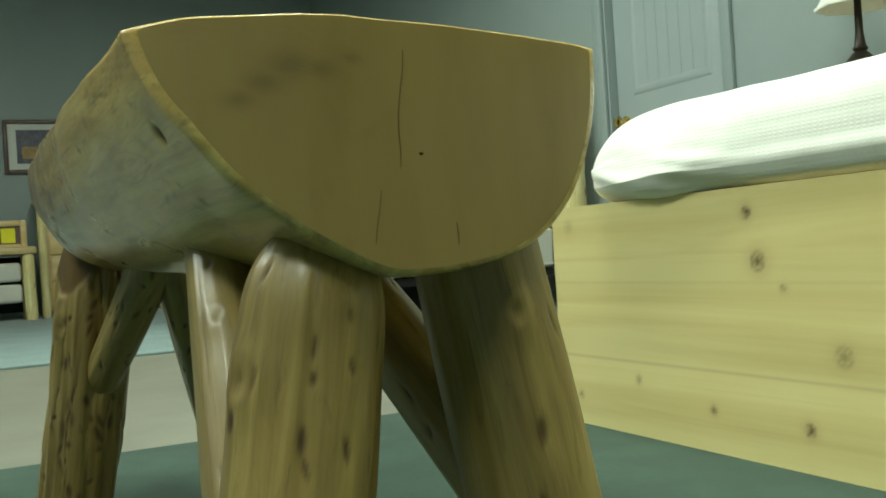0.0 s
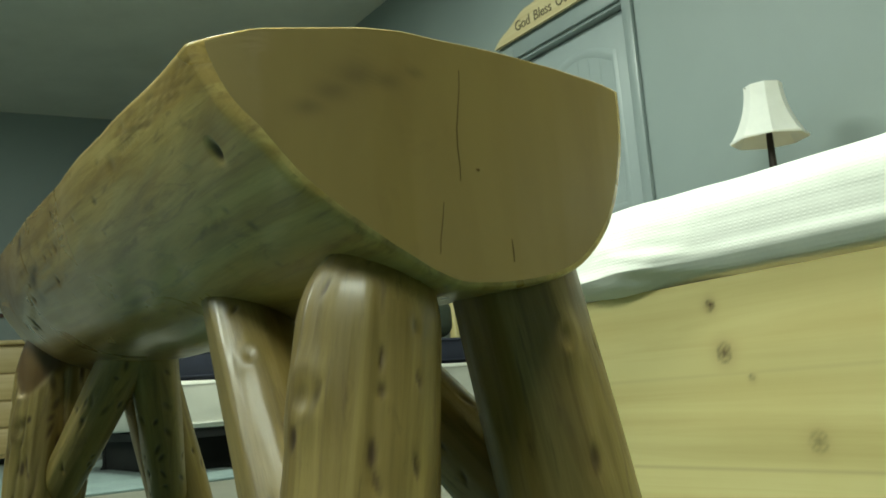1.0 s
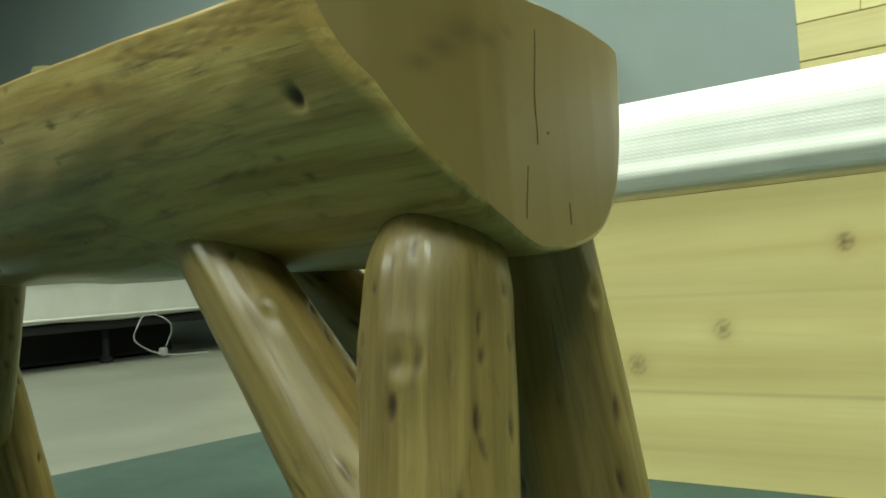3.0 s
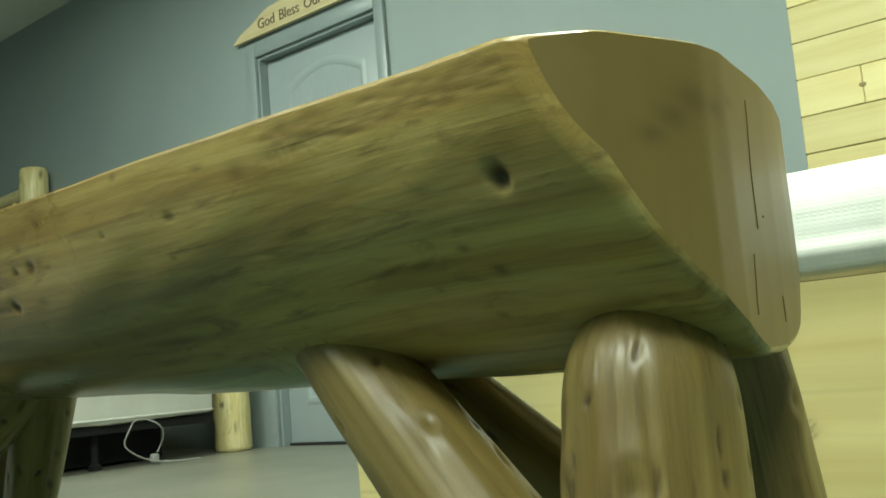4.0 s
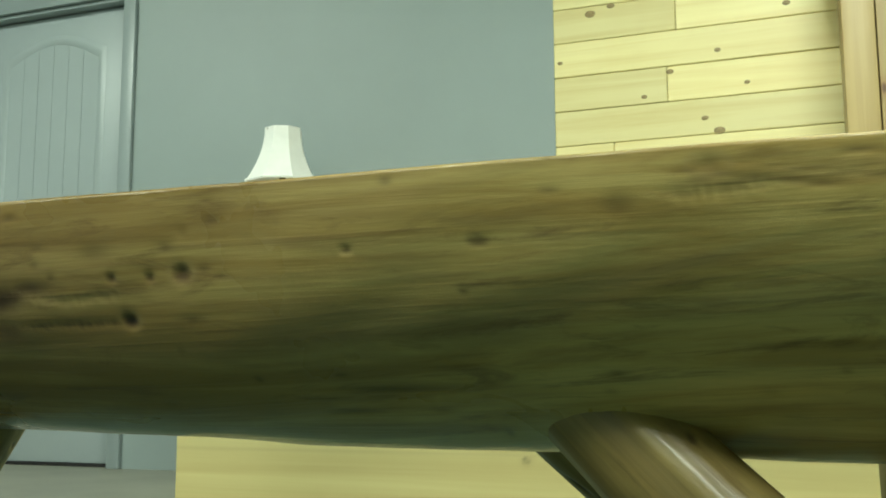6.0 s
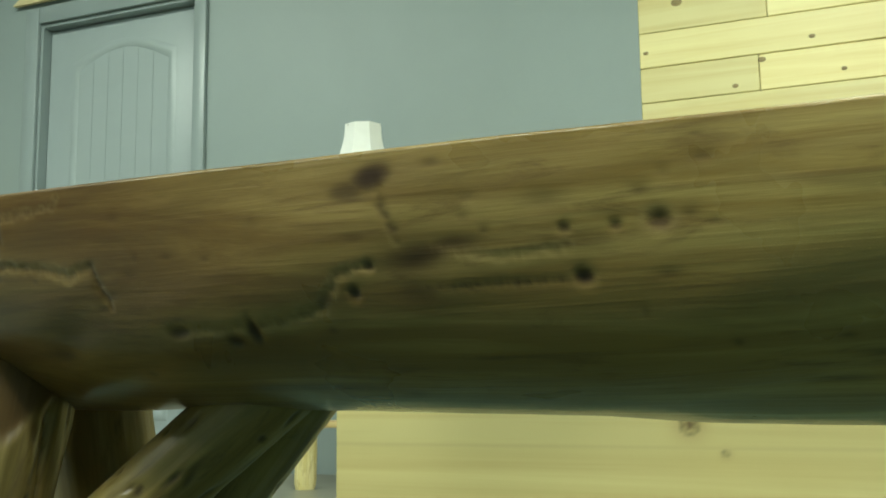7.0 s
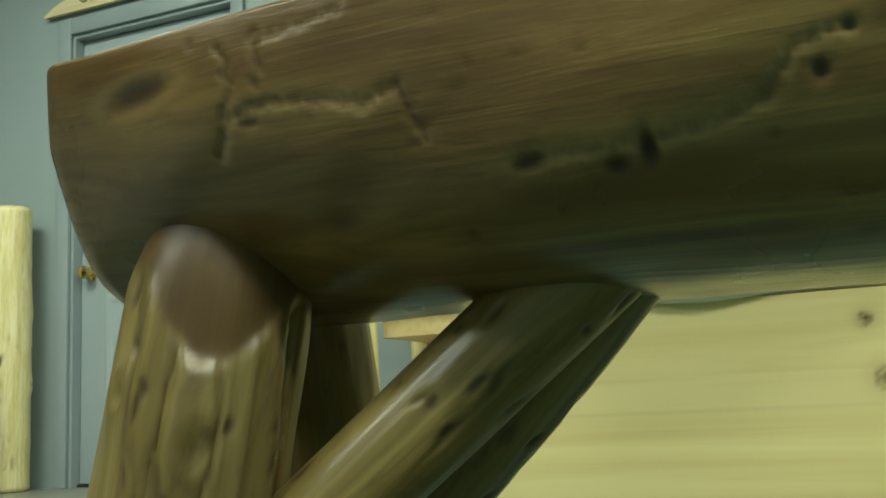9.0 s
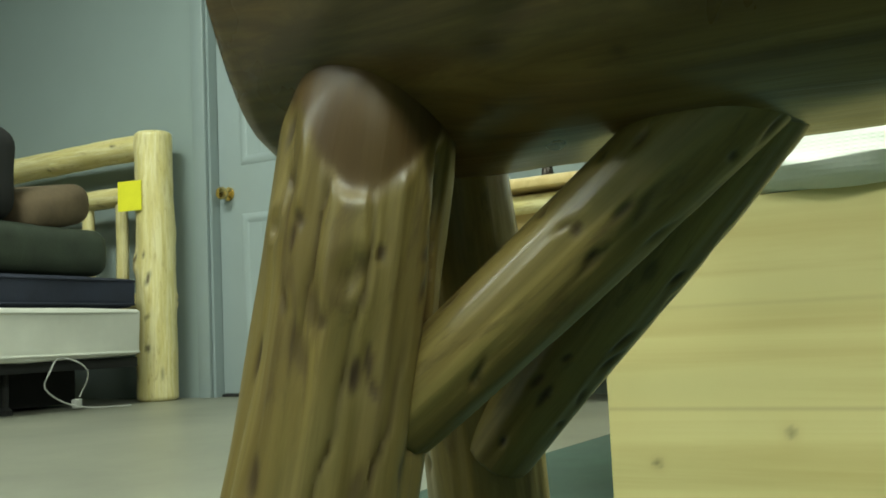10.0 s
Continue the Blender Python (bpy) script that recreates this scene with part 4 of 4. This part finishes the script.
for pz in (-0.05, 0.05):
    part("piping", wire([(0.701, -0.83, pz), (0.703, 0.0, pz), (0.701, 0.83, pz), (0.68, 0.864, pz), (0.0, 0.867, pz), (-0.68, 0.864, pz)], 0.005), M_NAVY, bedding)
cushion("seat_cushion", -5.1, -3.86, 1.0, 2.56, 0.55, 0.755, M_OLIVE, "dark green upholstered cushion stacked on the mattress", "cushion", soft_r=0.07)
cushion("back_cushion", -4.7, -3.87, 1.2, 2.13, 0.755, 1.14, M_DARK, "black upholstered back cushion on the stack", "cushion", soft_r=0.09)
cushion("throw_pillow", -4.3, -3.9, 2.12, 2.5, 0.755, 0.93, M_BROWN, "dull brown throw pillow against the headboard", "pillow", (14, 4, 8), soft_r=0.07)

tag_ = base("price_tag", (-3.93, 2.742, 0.925), "bright yellow paper price tag on the log post", "price tag")
part("card", boxes((-0.062, 0.062, -0.003, 0.0, -0.068, 0.068)), M_YELLOW, tag_, m=pose(-0.03, 0.0, 0, 0, 0, 12))


def cable_points():
    pts = []
    for i in range(60):
        u = i / 59
        a = -0.6 + 5.2 * u
        pts.append((-3.78 + 0.02 * math.sin(3 * a) + (0.35 * max(0, u - 0.7)), 2.24 + 0.10 * math.cos(a) + 0.9 * max(0, u - 0.75), 0.012 + max(0, 0.10 + 0.10 * math.sin(a)) * (1 if u < 0.75 else max(0, 1 - (u - 0.75) * 6))))
    return pts


tagged(part("power_cable", wire(cable_points(), 0.0032), M_WIRE), "thin pale power cable looped on the floor by the bed", "cable")
tagged(part("power_plug", boxes((-3.80, -3.765, 2.28, 2.31, 0.011, 0.05), bev=0.006), M_WIRE), "small white plug lying on the floor", "plug")


# ---------------------------------------------------------------- second log bed, further along the wall
def far_headboard():
    fb = base("log_headboard", (-5.95, 2.9, 0), "tall peeled-log headboard standing against the wall", "headboard")
    log_part("post", (0, 0, 0), (0, 0, 1.87), 0.10, 0.09, M_PEELED, fb, 121, "", 0.04, 0.006, 14, 0.02, 28, 2, 0.01)
    log_part("post", (-1.3, 0, 0), (-1.3, 0, 1.87), 0.07, 0.062, M_PEELED, fb, 122, "", 0.04, 0.006, 14, 0.02, 28, 2, 0.01)
    log_part("rail", (-1.3, 0, 1.72), (-0.05, 0, 1.72), 0.05, 0.046, M_PEELED, fb, 123, "", 0.04, 0.006, 8, 0.03, 24)
    log_part("rail", (-1.3, 0, 0.8), (-0.05, 0, 0.8), 0.05, 0.046, M_PEELED, fb, 124, "", 0.04, 0.006, 8, 0.03, 24)
    for i in range(4):
        x = -0.25 - 0.26 * i
        log_part("spindle", (x, 0, 0.8), (x, 0, 1.72), 0.032, 0.03, M_PEELED, fb, 125 + i, "", 0.05, 0.004, 4, 0.04, 20)


far_headboard()


# ---------------------------------------------------------------- far end: dresser, stand, picture
def dresser():
    d = base("pine_dresser", (-7.95, 0.92, 0), "pale pine chest of drawers with log corner posts", "dresser")
    part("carcass", boxes((-0.3, 0.33, -0.42, 0.42, 0.06, 0.9), bev=0.006), M_FURN, d)
    part("top", boxes((-0.33, 0.38, -0.47, 0.47, 0.9, 0.935), bev=0.01), M_FURN, d)
    for i, y in enumerate((-0.44, 0.44)):
        log_part("post", (0.33, y, 0), (0.33, y, 0.9), 0.034, 0.032, M_PEELED, d, 140 + i, "", 0.04, 0.003, 6, 0.03, 20)
    for i in range(4):
        z0 = 0.09 + 0.2 * i
        dr = part("drawer", boxes((0.331, 0.35, -0.39, 0.39, z0, z0 + 0.185), bev=0.006), M_FURN, d)
        for y in (-0.2, 0.2):
            part("pull", boxes((0.351, 0.37, y - 0.04, y + 0.04, z0 + 0.085, z0 + 0.1), bev=0.004), M_BRONZE, dr, "dark bar pull")


dresser()


def small_stand():
    s = base("log_side_table", (-7.6, 0.11, 0), "small pale log side table with two dark drawers", "side table")
    part("tabletop", boxes((-0.28, 0.24, -0.32, 0.31, 0.5, 0.555), bev=0.018), M_FURN, s)
    for i, (x, y) in enumerate(((-0.22, -0.25), (0.18, -0.25), (-0.22, 0.25), (0.18, 0.25))):
        log_part("leg", (x, y, 0), (x, y, 0.5), 0.045, 0.042, M_PEELED, s, 150 + i, "", 0.05, 0.003, 6, 0.03, 20)
    for z0 in (0.14, 0.3):
        part("drawer", boxes((-0.2, 0.16, -0.2, 0.2, z0, z0 + 0.14), bev=0.03, seg=4), M_TICK, s, "pale padded drawer front")
    part("back_panel", boxes((-0.24, -0.2, -0.24, 0.24, 0.06, 0.49)), M_DARK, s)


small_stand()
fr = base("mirror_stand", (-7.62, 0.17, 0.555), "small pale log frame with a yellow paper on the side table", "frame")
part("border", boxes((-0.02, 0.02, -0.2, -0.155, 0, 0.21), (-0.02, 0.02, 0.155, 0.2, 0, 0.21), (-0.02, 0.02, -0.154, 0.154, 0.165, 0.21), (-0.02, 0.02, -0.154, 0.154, 0, 0.03), bev=0.008), M_FURN, fr)
part("backing", boxes((-0.012, -0.002, -0.156, 0.156, 0.028, 0.168)), M_FRAME, fr)
part("paper", boxes((0.0, 0.003, 0.02, 0.12, 0.04, 0.15)), M_YELLOW, fr, "bright yellow paper")

pic = base("framed_picture", (XL + 0.02, 0.635, 1.41), "framed purple dusk picture with a white mat on the wall", "picture")
part("frame", boxes((-0.018, 0.014, -0.36, -0.325, -0.225, 0.225), (-0.018, 0.014, 0.325, 0.36, -0.225, 0.225), (-0.018, 0.014, -0.324, 0.324, 0.19, 0.225), (-0.018, 0.014, -0.324, 0.324, -0.225, -0.19), bev=0.005), M_FRAME, pic)
part("mat", boxes((-0.014, -0.002, -0.326, 0.326, -0.192, 0.192)), M_MATW, pic)
part("print", boxes((-0.001, 0.002, -0.26, 0.26, -0.14, 0.14)), M_ART2, pic, "dusky landscape print")
part("sky", boxes((0.0022, 0.004, 0.0, 0.24, 0.02, 0.13)), M_ART1, pic, "purple patch of sky")
part("lights", boxes((0.0022, 0.004, -0.22, -0.1, -0.1, 0.0)), M_ART3, pic, "warm glow")
part("lights", boxes((0.0022, 0.004, -0.02, 0.1, -0.11, -0.05)), M_ART3, pic, "warm glow")


# ---------------------------------------------------------------- pine cabinet against the plank wall
def cabinet():
    c = base("pine_cabinet", (0.56, 2.8, 0), "tall pine cabinet against the plank wall", "cabinet")
    part("side", boxes((-0.52, -0.49, -0.2, 0.19, 0, 2.0), bev=0.003), M_CAB, c)
    part("side", boxes((0.49, 0.52, -0.2, 0.19, 0, 2.0), bev=0.003), M_CAB, c)
    part("top", boxes((-0.55, 0.55, -0.23, 0.19, 2.001, 2.04), bev=0.006), M_CAB, c)
    part("back", boxes((-0.489, 0.489, 0.17, 0.189, 0, 2.0)), M_CAB, c)
    part("stile", boxes((-0.53, -0.44, -0.222, -0.201, 0, 2.0), bev=0.004), M_CAB, c)
    part("stile", boxes((0.44, 0.53, -0.222, -0.201, 0, 2.0), bev=0.004), M_CAB, c)
    for k in range(2):
        x0 = -0.437 + k * 0.44
        part("door", boxes((x0, x0 + 0.434, -0.22, -0.201, 0.08, 1.96), bev=0.004), M_CAB, c)
    part("bracket", boxes((-0.57, -0.531, -0.1, 0.1, 1.6, 1.72), bev=0.008), M_FRAME, c, "dark brown wooden bracket")


cabinet()


# ---------------------------------------------------------------- plank wall
wood_wall = structure("wall_plank", boxes((-0.93, XR, WY + 0.012, WY + 0.14, 0, CEIL_Z)), M_GAP, "wall clad with horizontal knotty pine planks", "wall")


def plank_wall():
    rng = random.Random(5)
    pitch, z_ref = 0.1285, 1.188
    fixed = {1: -0.525, 3: -0.489, -1: -0.717, 0: 0.33, 2: 0.55, -2: -0.257}
    shared = {}
    k = int((0 - z_ref) / pitch) - 1
    while z_ref + pitch * k < CEIL_Z:
        z0, z1 = max(0.0, z_ref + pitch * k), min(CEIL_Z, z_ref + pitch * (k + 1))
        if z1 - z0 > 0.02:
            cuts = [-0.93]
            x = fixed.get(k, -0.93 + rng.uniform(0.4, 1.6))
            while x < XR - 0.3:
                cuts.append(x)
                x += rng.uniform(1.1, 2.0)
            cuts.append(XR)
            for x0, x1 in zip(cuts, cuts[1:]):
                L, h = round(x1 - x0, 2), round(z1 - z0, 3)
                if (L, h) not in shared:
                    me = bpy.data.meshes.new("plank")
                    bm = boxes((-(x1 - x0) / 2 + 0.001, (x1 - x0) / 2 - 0.001, 0, 0.016, 0.001, h - 0.002), bev=0.0025, seg=1)
                    bm.to_mesh(me)
                    bm.free()
                    me.materials.append(M_PLANK)
                    shared[(L, h)] = me
                ob = new("plank", shared[(L, h)])
                ob.parent = wood_wall
                ob.location = ((x0 + x1) / 2, WY - 0.005 + rng.uniform(0, 0.002), z0)
        k += 1


plank_wall()

# knots in the planks: place along the wall, height, radius
for kx, kz, kr in ((-0.792, 1.672, 0.016), (-0.716, 1.693, 0.012), (-0.351, 1.483, 0.009), (-0.606, 1.342, 0.009), (-0.402, 1.246, 0.010), (-0.355, 1.198, 0.016),
                   (-0.907, 1.5, 0.008), (-0.718, 1.122, 0.010), (-0.258, 1.358, 0.008), (-0.515, 1.424, 0.011), (-0.58, 1.78, 0.012), (-0.33, 1.86, 0.010), (-0.12, 1.62, 0.011)):
    part("knot", lathe([(kr * 1.0, 0.0), (kr * 0.95, 0.0066), (kr * 0.5, 0.0078), (kr * 0.1, 0.0074)], 14), M_KNOT, wood_wall, "dark knot", pose(kx, WY + 0.002, kz, 90, 0, 0) @ Matrix.Diagonal((1.25, 0.85, 1.0, 1.0)))
